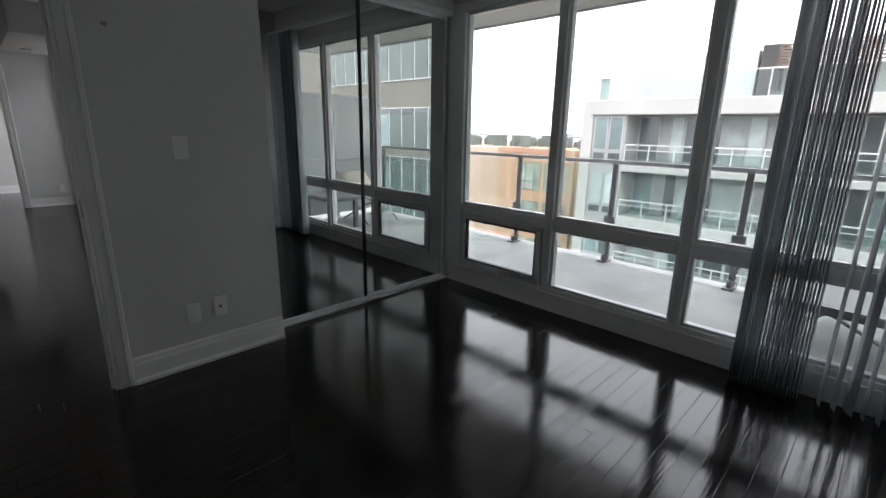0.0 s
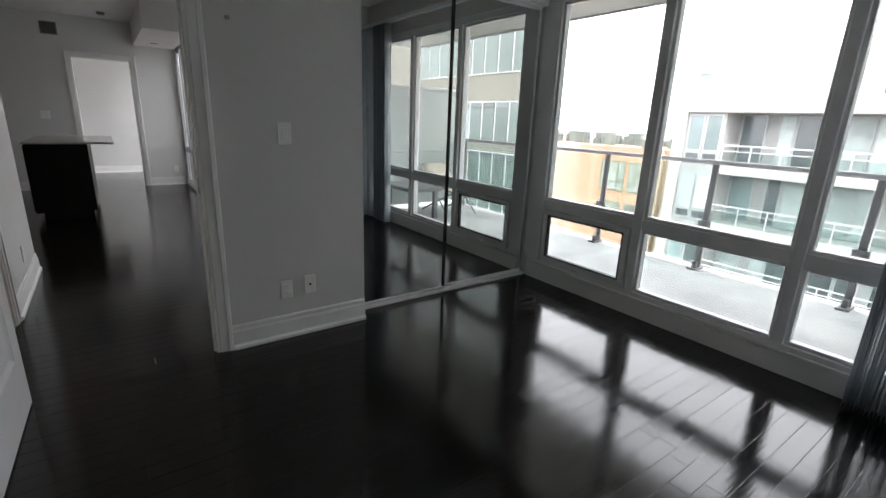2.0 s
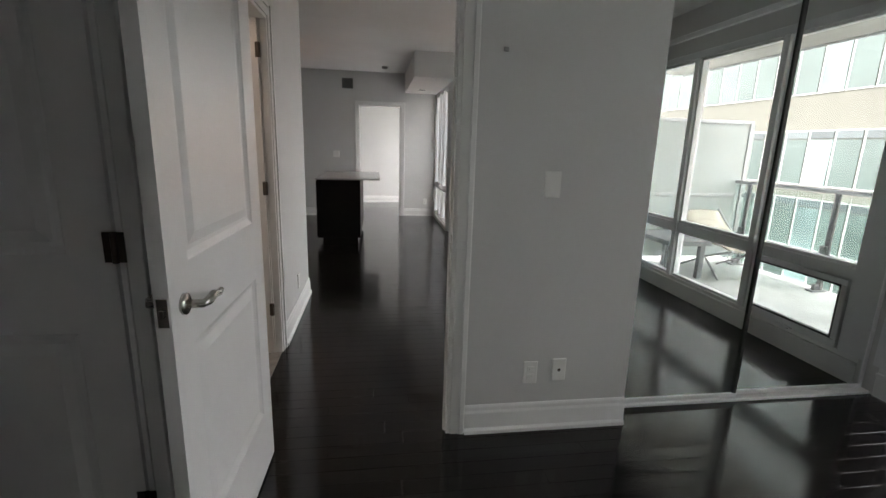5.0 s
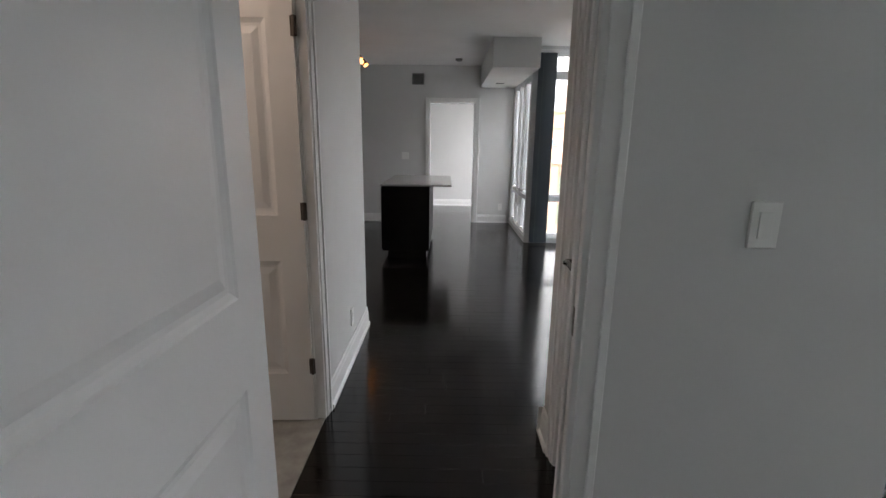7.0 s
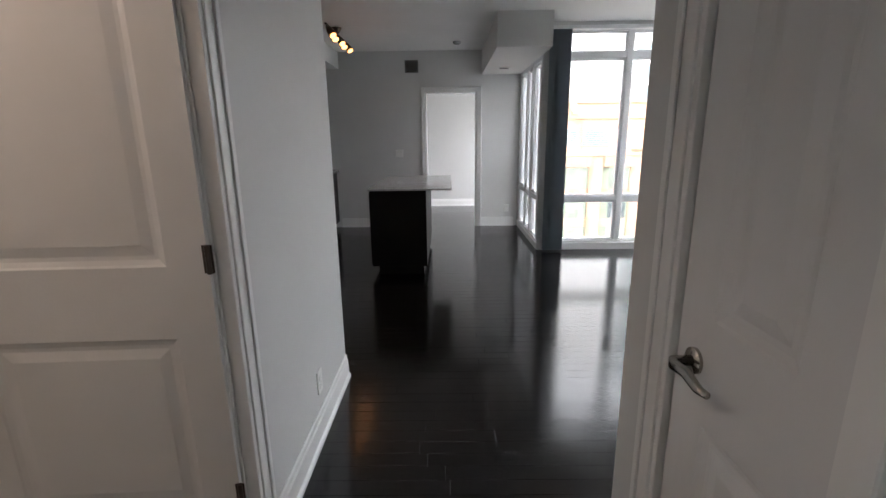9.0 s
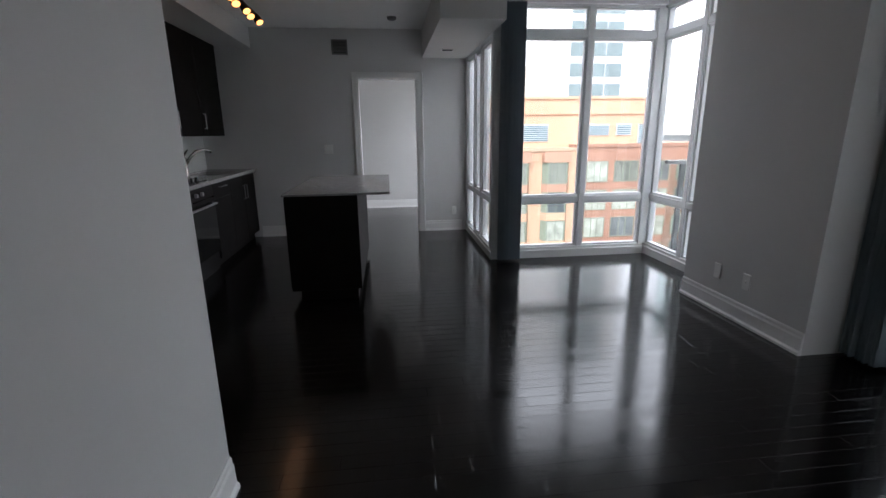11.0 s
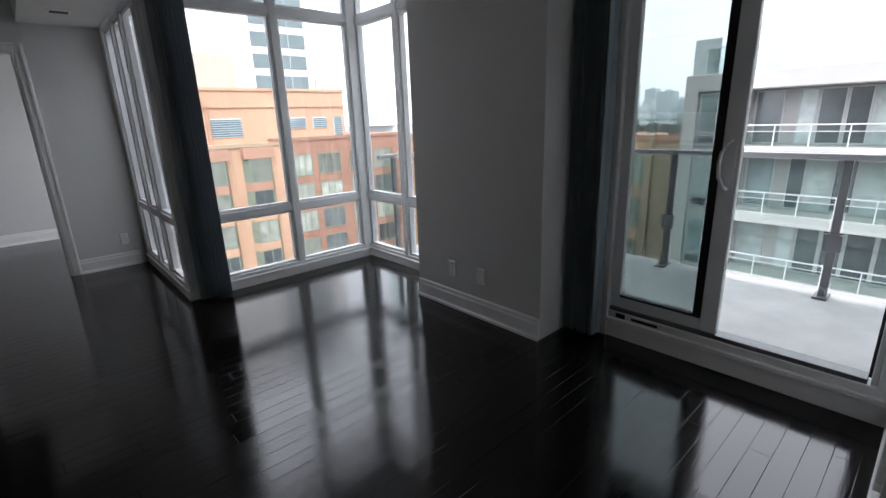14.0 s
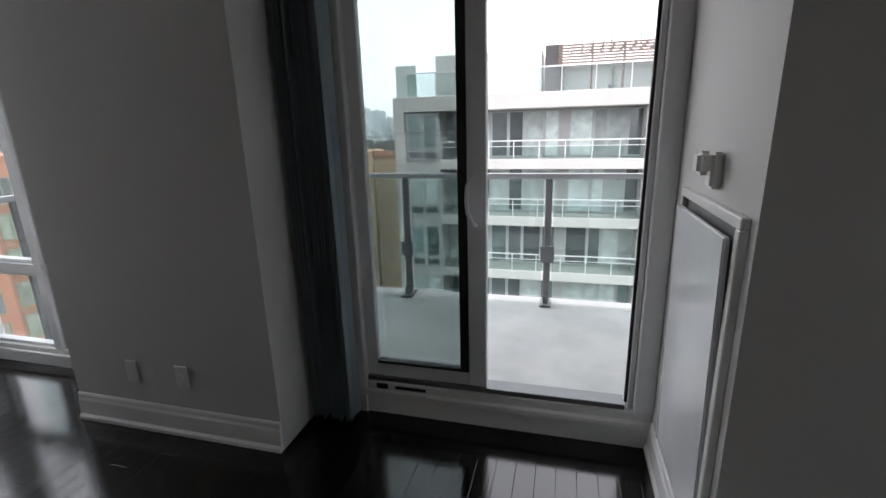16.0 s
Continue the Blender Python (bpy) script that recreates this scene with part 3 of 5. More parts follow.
# ---- mirrored closet ----
structure("trim_closet_track", soft(boxes((0.79, 2.43, Y_MIR - 0.02, Y_MIR + 0.05, 0.0, 0.02), (0.79, 2.43, Y_MIR - 0.035, Y_MIR + 0.05, 2.185, 2.22)), 0.003), ALU, "pale metal track of the mirrored closet doors", "track")
for x0, x1, dy in ((0.80, 1.555, 0.0), (1.51, 2.42, 0.028)):
    closet = thing("mirror_door", (x0, Y_MIR + dy, 0.02), "full-height mirrored sliding closet door in a slim metal frame", "mirror door", "mirrored closet doors")
    part("mirror", boxes((x0 + 0.022, x1 - 0.022, Y_MIR + dy, Y_MIR + dy + 0.005, 0.045, 2.165)), MIRROR, closet, "clear silver mirror")
    part("frame_bar", soft(boxes((x0, x1, Y_MIR + dy - 0.008, Y_MIR + dy + 0.016, 0.022, 0.047)), 0.002), ALU, closet)
    part("frame_bar", soft(boxes((x0, x1, Y_MIR + dy - 0.008, Y_MIR + dy + 0.016, 2.16, 2.185)), 0.002), ALU, closet)
    part("stile", soft(boxes((x0, x0 + 0.024, Y_MIR + dy - 0.008, Y_MIR + dy + 0.016, 0.047, 2.16)), 0.002), ALU, closet)
    part("stile", soft(boxes((x1 - 0.024, x1, Y_MIR + dy - 0.008, Y_MIR + dy + 0.016, 0.047, 2.16)), 0.002), RUBBER if x0 < 1 else ALU, closet, "dark stile" if x0 < 1 else "")


# ---- vertical blinds ----
def blinds(name, vanes, top, label, group, rail):
    """vanes: (x, y, angle, width, material)."""
    ob = thing(name, (vanes[0][0], vanes[0][1], 0.02), label, "blinds", group)
    part("head_rail", soft(boxes(rail), 0.004), ALU, ob, "slim pale head rail")
    for x, y, ang, w, mat in vanes:
        c, s = math.cos(radians(ang)) * w / 2, math.sin(radians(ang)) * w / 2
        nx, ny = -math.sin(radians(ang)), math.cos(radians(ang))
        bm = bmesh.new()
        rings = []
        for z in (0.025, 0.6, 1.3, top):
            ring = []
            for u, bow in ((-1, 0.0), (0, 0.007), (1, 0.0)):
                ring.append(Vector((x + u * c + nx * bow, y + u * s + ny * bow, z)))
            for u, bow in ((1, 0.0), (0, 0.007), (-1, 0.0)):
                ring.append(Vector((x + u * c + nx * (bow - 0.0015), y + u * s + ny * (bow - 0.0015), z)))
            rings.append([bm.verts.new(v) for v in ring])
        for a, b in zip(rings, rings[1:]):
            for k in range(6):
                bm.faces.new((a[k], a[(k + 1) % 6], b[(k + 1) % 6], b[k]))
        bm.faces.new(rings[0][::-1])
        bm.faces.new(rings[-1])
        bmesh.ops.recalc_face_normals(bm, faces=bm.faces[:])
        part("vane", bm, mat, ob)
    return ob


rnd = random.Random(4)
stack = [(X_FAC - 0.105 + rnd.uniform(-0.006, 0.006), 2.785 - i * 0.0145, rnd.uniform(-4, 4), 0.09, VANE if i % 3 else VANE_L) for i in range(22)]
stack += [(X_FAC - 0.1, 2.40 - i * 0.055, rnd.uniform(8, 30), 0.09, VANE_L) for i in range(5)]
blinds("vertical_blinds", stack, 2.36, "grey vinyl vertical blinds drawn back beside the bedroom window", "vertical blinds", (X_FAC - 0.13, X_FAC - 0.08, Y_S + 0.02, Y_MIR - 0.06, 2.36, 2.40))
stack = [(X_FAC - 0.10 + rnd.uniform(-0.012, 0.012), 7.64 + i * 0.0165, rnd.uniform(-9, 9), 0.1, VANE) for i in range(14)]
blinds("vertical_blinds", stack, 2.55, "dark grey vertical blinds stacked beside the patio door", "vertical blinds", (X_FAC - 0.13, X_FAC - 0.08, Y_BOX + 0.02, Y_P0 - 0.01, 2.55, 2.59))
stack = [(0.735 + i * 0.016, Y_G - 0.075, 90 + rnd.uniform(-5, 5), 0.1, VANE) for i in range(15)]
blinds("vertical_blinds", stack, 2.55, "dark grey vertical blinds stacked at the window corner", "vertical blinds", (0.72, X_FAC - 0.05, Y_G - 0.1, Y_G - 0.05, 2.55, 2.59))


# ---- switches, outlets, vents ----
def plate(name, axis, wall, s, c, z, w, h, label, kind, slots):
    """A wall plate on a wall that faces s along axis; c is its centre along the wall."""
    def put(u0, u1, o0, o1, z0, z1):
        return (wall + s * o0, wall + s * o1, c + u0, c + u1, z + z0, z + z1) if axis == "x" else (c + u0, c + u1, wall + s * o0, wall + s * o1, z + z0, z + z1)
    at = (wall, c, z) if axis == "x" else (c, wall, z)
    ob = thing(name, at, label, kind)
    part("plate", soft(boxes(put(-w / 2, w / 2, 0, 0.008, -h / 2, h / 2)), 0.003), PLASTIC, ob)
    for u, v, sw, sh, mat in slots:
        part("rocker" if sh > 0.05 else "socket", soft(boxes(put(u - sw / 2, u + sw / 2, 0.008, 0.011, v - sh / 2, v + sh / 2)), 0.001), mat, ob)
    return ob


OUT = ((0, 0.02, 0.034, 0.028, PLASTIC), (0, -0.02, 0.034, 0.028, PLASTIC), (-0.006, 0.022, 0.003, 0.01, RUBBER), (0.006, 0.022, 0.003, 0.01, RUBBER), (-0.006, -0.018, 0.003, 0.01, RUBBER), (0.006, -0.018, 0.003, 0.01, RUBBER))
plate("light_switch", "y", Y_N, -1, 0.318, 1.207, 0.075, 0.118, "white rocker light switch on the painted wall", "switch", ((0, 0, 0.034, 0.066, PLASTIC),))
plate("outlet", "y", Y_N, -1, 0.424, 0.315, 0.07, 0.115, "white cable outlet plate above the baseboard", "outlet", ((0, 0, 0.014, 0.014, BRONZE),))
plate("outlet", "y", Y_N, -1, 0.28, 0.306, 0.07, 0.115, "white power outlet above the baseboard", "outlet", OUT)
plate("light_switch", "y", Y_FAR, -1, -1.19, 1.16, 0.12, 0.118, "white double switch on the kitchen wall", "switch", ((-0.025, 0, 0.034, 0.066, PLASTIC), (0.025, 0, 0.034, 0.066, PLASTIC)))
plate("outlet", "y", Y_FAR, -1, 0.495, 0.285, 0.07, 0.115, "white power outlet by the far window", "outlet", OUT)
plate("outlet", "x", X_PIL, -1, 8.66, 0.31, 0.07, 0.115, "white blank outlet plate on the pillar", "outlet", ())
plate("outlet", "x", X_PIL, -1, 8.37, 0.312, 0.07, 0.115, "white cable outlet plate on the pillar", "outlet", ((0, 0, 0.02, 0.02, PLASTIC), (0, 0.0, 0.007, 0.007, BRONZE)))
plate("outlet", "x", X_W, 1, 6.655, 0.28, 0.07, 0.115, "white power outlet low on the hall wall", "outlet", OUT)
plate("outlet", "x", X_K, 1, 10.95, 1.12, 0.07, 0.115, "white outlet on the kitchen backsplash", "outlet", OUT)
single("wall_hook", soft(boxes((0.064, 0.086, Y_N - 0.008, Y_N, 1.742, 1.76)), 0.002), STEEL, (0.075, Y_N, 1.75), "small metal picture hook on the wall", "hook")

vent = thing("wall_vent", (-0.965, Y_FAR, 2.43), "square grey louvred air vent high on the wall", "vent")
part("vent_frame", soft(boxes((-1.065, -0.865, Y_FAR - 0.01, Y_FAR, 2.34, 2.36), (-1.065, -0.865, Y_FAR - 0.01, Y_FAR, 2.50, 2.52), (-1.065, -1.045, Y_FAR - 0.01, Y_FAR, 2.36, 2.50), (-0.885, -0.865, Y_FAR - 0.01, Y_FAR, 2.36, 2.50)), 0.002), VENTG, vent)
part("vent_back", boxes((-1.045, -0.885, Y_FAR - 0.003, Y_FAR - 0.001, 2.36, 2.50)), RUBBER, vent)
for i in range(8):
    z = 2.37 + i * 0.0165
    part("slat", boxes((-1.045, -0.885, Y_FAR - 0.009, Y_FAR - 0.004, z, z + 0.008)), VENTG, vent)
slot = thing("ceiling_vent", (0.34, 11.33, 2.305), "dark slot vent under the white bulkhead", "vent")
part("vent_frame", boxes((0.265, 0.415, 11.27, 11.39, 2.299, 2.3045)), PLASTIC, slot)
part("vent_slot", boxes((0.28, 0.4, 11.295, 11.365, 2.295, 2.299)), RUBBER, slot)
det = thing("smoke_detector", (-0.3, 11.35, Z_C), "small white ceiling detector", "detector")
part("detector_body", tube(bmesh.new(), [(-0.3, 11.35, Z_C), (-0.3, 11.35, Z_C - 0.025), (-0.3, 11.35, Z_C - 0.035)], [0.055, 0.05, 0.03], 20), VENTG, det)

# thermostat and access panel on the service box
stat = thing("thermostat", (1.965, Y_BOX, 1.275), "white wall thermostat with a rounded cover", "thermostat")
part("thermostat_body", soft(boxes((1.935, 1.995, Y_BOX, Y_BOX + 0.03, 1.225, 1.325)), 0.008, 2), PLASTIC, stat)
part("thermostat_cover", soft(boxes((1.933, 1.997, Y_BOX + 0.026, Y_BOX + 0.066, 1.262, 1.328)), 0.012, 3), PLASTIC, stat, "rounded white cover")
ap = thing("access_panel", (1.92, Y_BOX, 0.16), "white framed service access panel with a tilted door", "access panel")
fx0, fx1, fz0, fz1 = 1.70, 2.27, 0.16, 1.19
part("panel_frame", soft(boxes((fx0, fx1, Y_BOX, Y_BOX + 0.022, fz1 - 0.03, fz1), (fx0, fx1, Y_BOX, Y_BOX + 0.022, fz0, fz0 + 0.03), (fx0, fx0 + 0.03, Y_BOX, Y_BOX + 0.022, fz0 + 0.03, fz1 - 0.03), (fx1 - 0.02, fx1, Y_BOX, Y_BOX + 0.022, fz0 + 0.03, fz1 - 0.03)), 0.003), TRIM, ap)
leaf = soft(boxes((fx0 + 0.042, fx1 - 0.03, -0.008, 0.008, 0, fz1 - fz0 - 0.1)), 0.004, 2)
bmesh.ops.rotate(leaf, verts=leaf.verts[:], cent=(0, 0, 0), matrix=Matrix.Rotation(radians(-1.2), 3, "X"))
bmesh.ops.translate(leaf, verts=leaf.verts[:], vec=(0, Y_BOX + 0.012, fz0 + 0.045))
GLOSSW = material("gloss_white_panel", (0.74, 0.75, 0.77), 0.12, 0, 0.03)
part("panel_door", leaf, GLOSSW, ap, "glossy white panel door")
part("panel_recess", boxes((fx0 + 0.03, fx1 - 0.02, Y_BOX + 0.001, Y_BOX + 0.003, fz0 + 0.03, fz1 - 0.03)), VENTG, ap)

# ---- kitchen ----
def cabinet(y0, y1, z0, z1, x_back, x_front, name, label, fronts, group):
    """A cabinet whose fronts face +x. fronts: (y0, y1, z0, z1, handle) with handle 'h' (level bar), 'v' (upright bar) or ''."""
    ob = thing(name, ((x_back + x_front) / 2, (y0 + y1) / 2, z0), label, "cabinet", group)
    part("body", soft(boxes((x_back, x_front - 0.022, y0 + 0.001, y1 - 0.001, z0, z1)), 0.002), CABINET, ob)
    for a, b, c, d, kind in fronts:
        front = part("drawer" if kind == "h" else "door", soft(boxes((x_front - 0.02, x_front, a + 0.002, b - 0.002, c + 0.002, d - 0.002)), 0.002), CABINET, ob, "dark espresso front")
        if kind == "h":
            m, zz = (a + b) / 2, d - 0.045
            path = [(x_front - 0.003, m - 0.09, zz), (x_front + 0.025, m - 0.09, zz), (x_front + 0.025, m + 0.09, zz), (x_front - 0.003, m + 0.09, zz)]
        elif kind:
            yy = b - 0.05 if kind == "vr" else a + 0.05
            zz = (d - 0.2) if z0 < 1 else (c + 0.16)
            path = [(x_front - 0.003, yy, zz - 0.08), (x_front + 0.025, yy, zz - 0.08), (x_front + 0.025, yy, zz + 0.08), (x_front - 0.003, yy, zz + 0.08)]
        if kind:
            part("handle", tube(bmesh.new(), path, 0.006, 8), STEEL, front, "brushed steel bar handle")
    return ob


XF = -2.18
for y0, y1, label, fronts in (
        (8.2, 9.0, "dark espresso base cabinet under the grey counter", [(8.2, 8.6, 0.1, 0.88, "vr"), (8.6, 9.0, 0.1, 0.88, "v")]),
        (9.0, 9.66, "dark espresso drawer unit with steel handles", [(9.0, 9.66, 0.72, 0.88, "h"), (9.0, 9.66, 0.53, 0.72, "h"), (9.0, 9.66, 0.32, 0.53, "h"), (9.0, 9.66, 0.1, 0.32, "h")]),
        (10.46, 10.98, "dark espresso base cabinet with a top drawer", [(10.46, 10.98, 0.72, 0.88, "h"), (10.46, 10.98, 0.1, 0.72, "")]),
        (10.98, 11.93, "dark espresso sink cabinet beside the far wall", [(10.98, 11.46, 0.1, 0.88, "vr"), (11.46, 11.93, 0.1, 0.88, "v")])):
    c = cabinet(y0, y1, 0.1, 0.885, X_K + 0.005, XF, "base_cabinet", label, fronts, "kitchen base cabinets")
    part("toe_kick", boxes((X_K + 0.01, XF - 0.07, y0 + 0.001, y1 - 0.001, 0.0, 0.1)), CABINET, c)
# worktop with a cut-out for the sink
structure("wall_kitchen_end", boxes((X_K, X_K + 0.64, 8.08, 8.2, 0, 2.41)), PAINT, "plain wall ending the kitchen run", "wall")
top = thing("kitchen_worktop", (-2.47, 10.1, 0.887), "pale grey stone kitchen worktop", "worktop")
part("slab", soft(boxes((X_K + 0.002, -2.15, 8.2, 11.0, 0.887, 0.925), (X_K + 0.002, -2.15, 11.62, Y_FAR - 0.005, 0.887, 0.925), (X_K + 0.002, -2.66, 11.0, 11.62, 0.887, 0.925), (-2.26, -2.15, 11.0, 11.62, 0.887, 0.925)), 0.003), STONE, top)
part("backsplash", boxes((X_K + 0.001, X_K + 0.012, 8.2, Y_FAR - 0.005, 0.925, 1.35)), PLASTIC, top, "white glossy backsplash")
sink = thing("kitchen_sink", (-2.46, 11.31, 0.72), "stainless steel undermount sink in the worktop", "sink")
part("bowl", boxes((-2.66, -2.26, 11.0, 11.62, 0.72, 0.735), (-2.665, -2.65, 11.0, 11.62, 0.735, 0.886), (-2.27, -2.255, 11.0, 11.62, 0.735, 0.886), (-2.65, -2.27, 10.995, 11.01, 0.735, 0.886), (-2.65, -2.27, 11.61, 11.625, 0.735, 0.886)), STEEL, sink)
part("drain", tube(bmesh.new(), [(-2.46, 11.31, 0.735), (-2.46, 11.31, 0.739)], 0.045, 16), CHROME, sink)
tap = thing("kitchen_tap", (-2.58, 10.86, 0.925), "chrome single-lever kitchen tap with a curved spout", "tap")
part("tap_base", tube(bmesh.new(), [(-2.58, 10.86, 0.925), (-2.58, 10.86, 0.94), (-2.58, 10.86, 1.06), (-2.58, 10.86, 1.13)], [0.034, 0.028, 0.025, 0.028], 16), CHROME, tap, "", True)
part("spout", tube(bmesh.new(), [(-2.57, 10.87, 1.06), (-2.53, 10.92, 1.14), (-2.49, 10.98, 1.19), (-2.44, 11.06, 1.205), (-2.40, 11.12, 1.19), (-2.39, 11.135, 1.175)], [0.017, 0.017, 0.016, 0.015, 0.015, 0.017], 12), CHROME, tap, "", True)
part("tap_lever", tube(bmesh.new(), [(-2.58, 10.86, 1.13), (-2.575, 10.87, 1.16), (-2.55, 10.91, 1.21)], [0.022, 0.012, 0.007], 10), CHROME, tap, "", True)
hob = thing("cooktop", (-2.46, 10.06, 0.925), "black glass cooktop with front knobs set in the counter", "cooktop")
part("hob_glass", soft(boxes((-2.72, -2.22, 9.68, 10.44, 0.925, 0.931)), 0.002), BLACKG, hob)
for k in range(4):
    part("knob", tube(bmesh.new(), [(-2.28, 10.02 + k * 0.11, 0.931), (-2.28, 10.02 + k * 0.11, 0.965)], [0.02, 0.017], 14), BLACKG, hob, "round black knob")
for bx, by, br in ((-2.6, 9.86, 0.09), (-2.6, 10.26, 0.075), (-2.42, 9.85, 0.075)):
    ring = tube(bmesh.new(), [(bx + br * math.cos(a * math.tau / 24), by + br * math.sin(a * math.tau / 24), 0.9315) for a in range(25)], 0.0012, 4, False)
    part("burner_ring", ring, STEEL, hob)
oven = thing("oven", (-2.47, 10.06, 0.1), "black built-in oven with a steel handle under the counter", "oven")
part("oven_body", boxes((X_K + 0.02, XF - 0.022, 9.665, 10.455, 0.1, 0.884)), CABINET, oven)
part("control_panel", soft(boxes((XF - 0.02, XF + 0.003, 9.67, 10.45, 0.765, 0.88)), 0.003), BLACKG, oven, "glossy black control panel")
od = part("oven_door", soft(boxes((XF - 0.02, XF + 0.006, 9.67, 10.45, 0.2, 0.755)), 0.003), BLACKG, oven, "black glass oven door")
part("oven_handle", tube(bmesh.new(), [(XF + 0.005, 9.74, 0.70), (XF + 0.05, 9.74, 0.70), (XF + 0.05, 10.38, 0.70), (XF + 0.005, 10.38, 0.70)], 0.011, 10), STEEL, od, "brushed steel handle")
for k in range(2):
    part("oven_knob", tube(bmesh.new(), [(XF + 0.003, 10.0 + k * 0.13, 0.82), (XF + 0.028, 10.0 + k * 0.13, 0.82)], 0.02, 14), STEEL, oven, "round steel knob")
part("oven_kick", boxes((X_K + 0.02, XF - 0.03, 9.665, 10.455, 0.0, 0.1)), CABINET, oven)

XU = -2.43
for y0, y1, z0, label, fronts in (
        (8.2, 9.0, 1.35, "dark espresso wall cabinet over the counter", [(8.2, 8.6, 1.35, 2.405, "vr"), (8.6, 9.0, 1.35, 2.405, "v")]),
        (9.0, 9.66, 1.35, "dark espresso wall cabinet over the counter", [(9.0, 9.66, 1.35, 2.405, "vr")]),
        (9.66, 10.42, 1.83, "dark espresso wall cabinet above the microwave", [(9.66, 10.04, 1.83, 2.405, ""), (10.04, 10.42, 1.83, 2.405, "")]),
        (10.42, 11.1, 1.35, "dark espresso wall cabinet over the counter", [(10.42, 11.1, 1.35, 2.405, "v")]),
        (11.1, 11.78, 1.35, "dark espresso wall cabinet over the sink", [(11.1, 11.78, 1.35, 2.405, "v")])):
    cabinet(y0, y1, z0, 2.405, X_K + 0.005, XU, "wall_cabinet", label, fronts, "kitchen wall cabinets")
mw = thing("microwave", (-2.58, 10.04, 1.4), "black built-in microwave with a steel handle and knobs", "microwave")
part("microwave_body", soft(boxes((X_K + 0.005, XU - 0.005, 9.665, 10.415, 1.35, 1.828)), 0.004), CABINET, mw)
part("microwave_door", soft(boxes((XU - 0.004, XU + 0.016, 9.68, 10.22, 1.42, 1.80)), 0.004), BLACKG, mw, "black glass door")
part("microwave_handle", tube(bmesh.new(), [(XU + 0.016, 10.19, 1.45), (XU + 0.045, 10.19, 1.46), (XU + 0.045, 10.19, 1.74), (XU + 0.016, 10.19, 1.75)], 0.009, 10), STEEL, mw, "steel bar handle")
part("control_panel", soft(boxes((XU - 0.004, XU + 0.014, 10.235, 10.40, 1.42, 1.80)), 0.003), BLACKG, mw, "black control panel")
for z in (1.58, 1.67):
    part("microwave_knob", tube(bmesh.new(), [(XU + 0.014, 10.315, z), (XU + 0.034, 10.315, z)], 0.021, 14), STEEL, mw, "round steel knob")

isl = thing("kitchen_island", (-0.95, 10.1, 0.0), "dark espresso kitchen island with an overhanging stone top", "kitchen island")
part("island_body", soft(boxes((-1.23, -0.665, 9.29, 10.82, 0.1, 0.883)), 0.003), CABINET, isl)
part("toe_kick", boxes((-1.17, -0.70, 9.32, 10.79, 0.0, 0.1)), CABINET, isl)
part("end_panel", soft(boxes((-1.232, -0.663, 9.27, 9.29, 0.1, 0.883)), 0.002), CABINET, isl, "dark espresso end panel")
part("island_top", soft(boxes((-1.25, -0.403, 9.255, 10.86, 0.885, 0.905)), 0.004), STONE, isl, "polished pale grey stone top")
for k in range(3):
    part("island_door", soft(boxes((-1.248, -1.232, 9.32 + k * 0.5, 9.81 + k * 0.5, 0.11, 0.865)), 0.002), CABINET, isl)

# track light on the kitchen ceiling
tl = thing("track_light", (-1.72, 10.45, Z_C), "dark ceiling track with five warm halogen spots", "track light")
part("track_bar", tube(bmesh.new(), [(-1.72, 9.95, 2.585), (-1.72, 10.95, 2.585)], 0.012, 10), BRONZE, tl)
part("canopy", tube(bmesh.new(), [(-1.72, 10.45, Z_C), (-1.72, 10.45, 2.63), (-1.72, 10.45, 2.58)], [0.06, 0.055, 0.02], 18), BRONZE, tl)
spot_data = bpy.data.lights.new("halogen", "SPOT")
spot_data.energy, spot_data.color, spot_data.spot_size, spot_data.spot_blend, spot_data.shadow_soft_size = 0.05, (1.0, 0.66, 0.38), radians(80), 0.6, 0.03
for k in range(5):
    y = 10.0 + k * 0.225
    dx, dy = (0.05, -0.07) if k % 2 else (0.07, -0.05)
    head = part("spot_head", tube(bmesh.new(), [(-1.72, y, 2.57), (-1.72 + dx * 0.4, y + dy * 0.4, 2.53), (-1.72 + dx, y + dy, 2.47)], [0.016, 0.034, 0.042], 14, True), BRONZE, tl, "dark round spot head", True)
    part("bulb", tube(bmesh.new(), [(-1.72 + dx * 1.02, y + dy * 1.02, 2.469), (-1.72 + dx * 1.06, y + dy * 1.06, 2.464)], 0.034, 14), LAMPGLOW, head, "glowing halogen face")
    lamp = new("halogen", spot_data)
    lamp.matrix_world = look((-1.72 + dx * 1.2, y + dy * 1.2, 2.45), (-1.72 + dx * 8, y + dy * 8, 1.2))
# bathroom ceiling lamp behind the open door
bl = thing("bathroom_light", (-1.9, 5.4, Z_C), "round white bathroom ceiling lamp, lit", "ceiling light")
part("shade", tube(bmesh.new(), [(-1.9, 5.4, Z_C), (-1.9, 5.4, Z_C - 0.06), (-1.9, 5.4, Z_C - 0.08)], [0.14, 0.14, 0.1], 24), glow_material("opal_glow", (1.0, 0.78, 0.6), 0.5), bl)
bath_data = bpy.data.lights.new("bathroom_lamp", "POINT")
bath_data.energy, bath_data.color, bath_data.shadow_soft_size = 1.0, (1.0, 0.78, 0.62), 0.12
new("bathroom_lamp", bath_data).location = (-1.9, 5.4, 2.45)

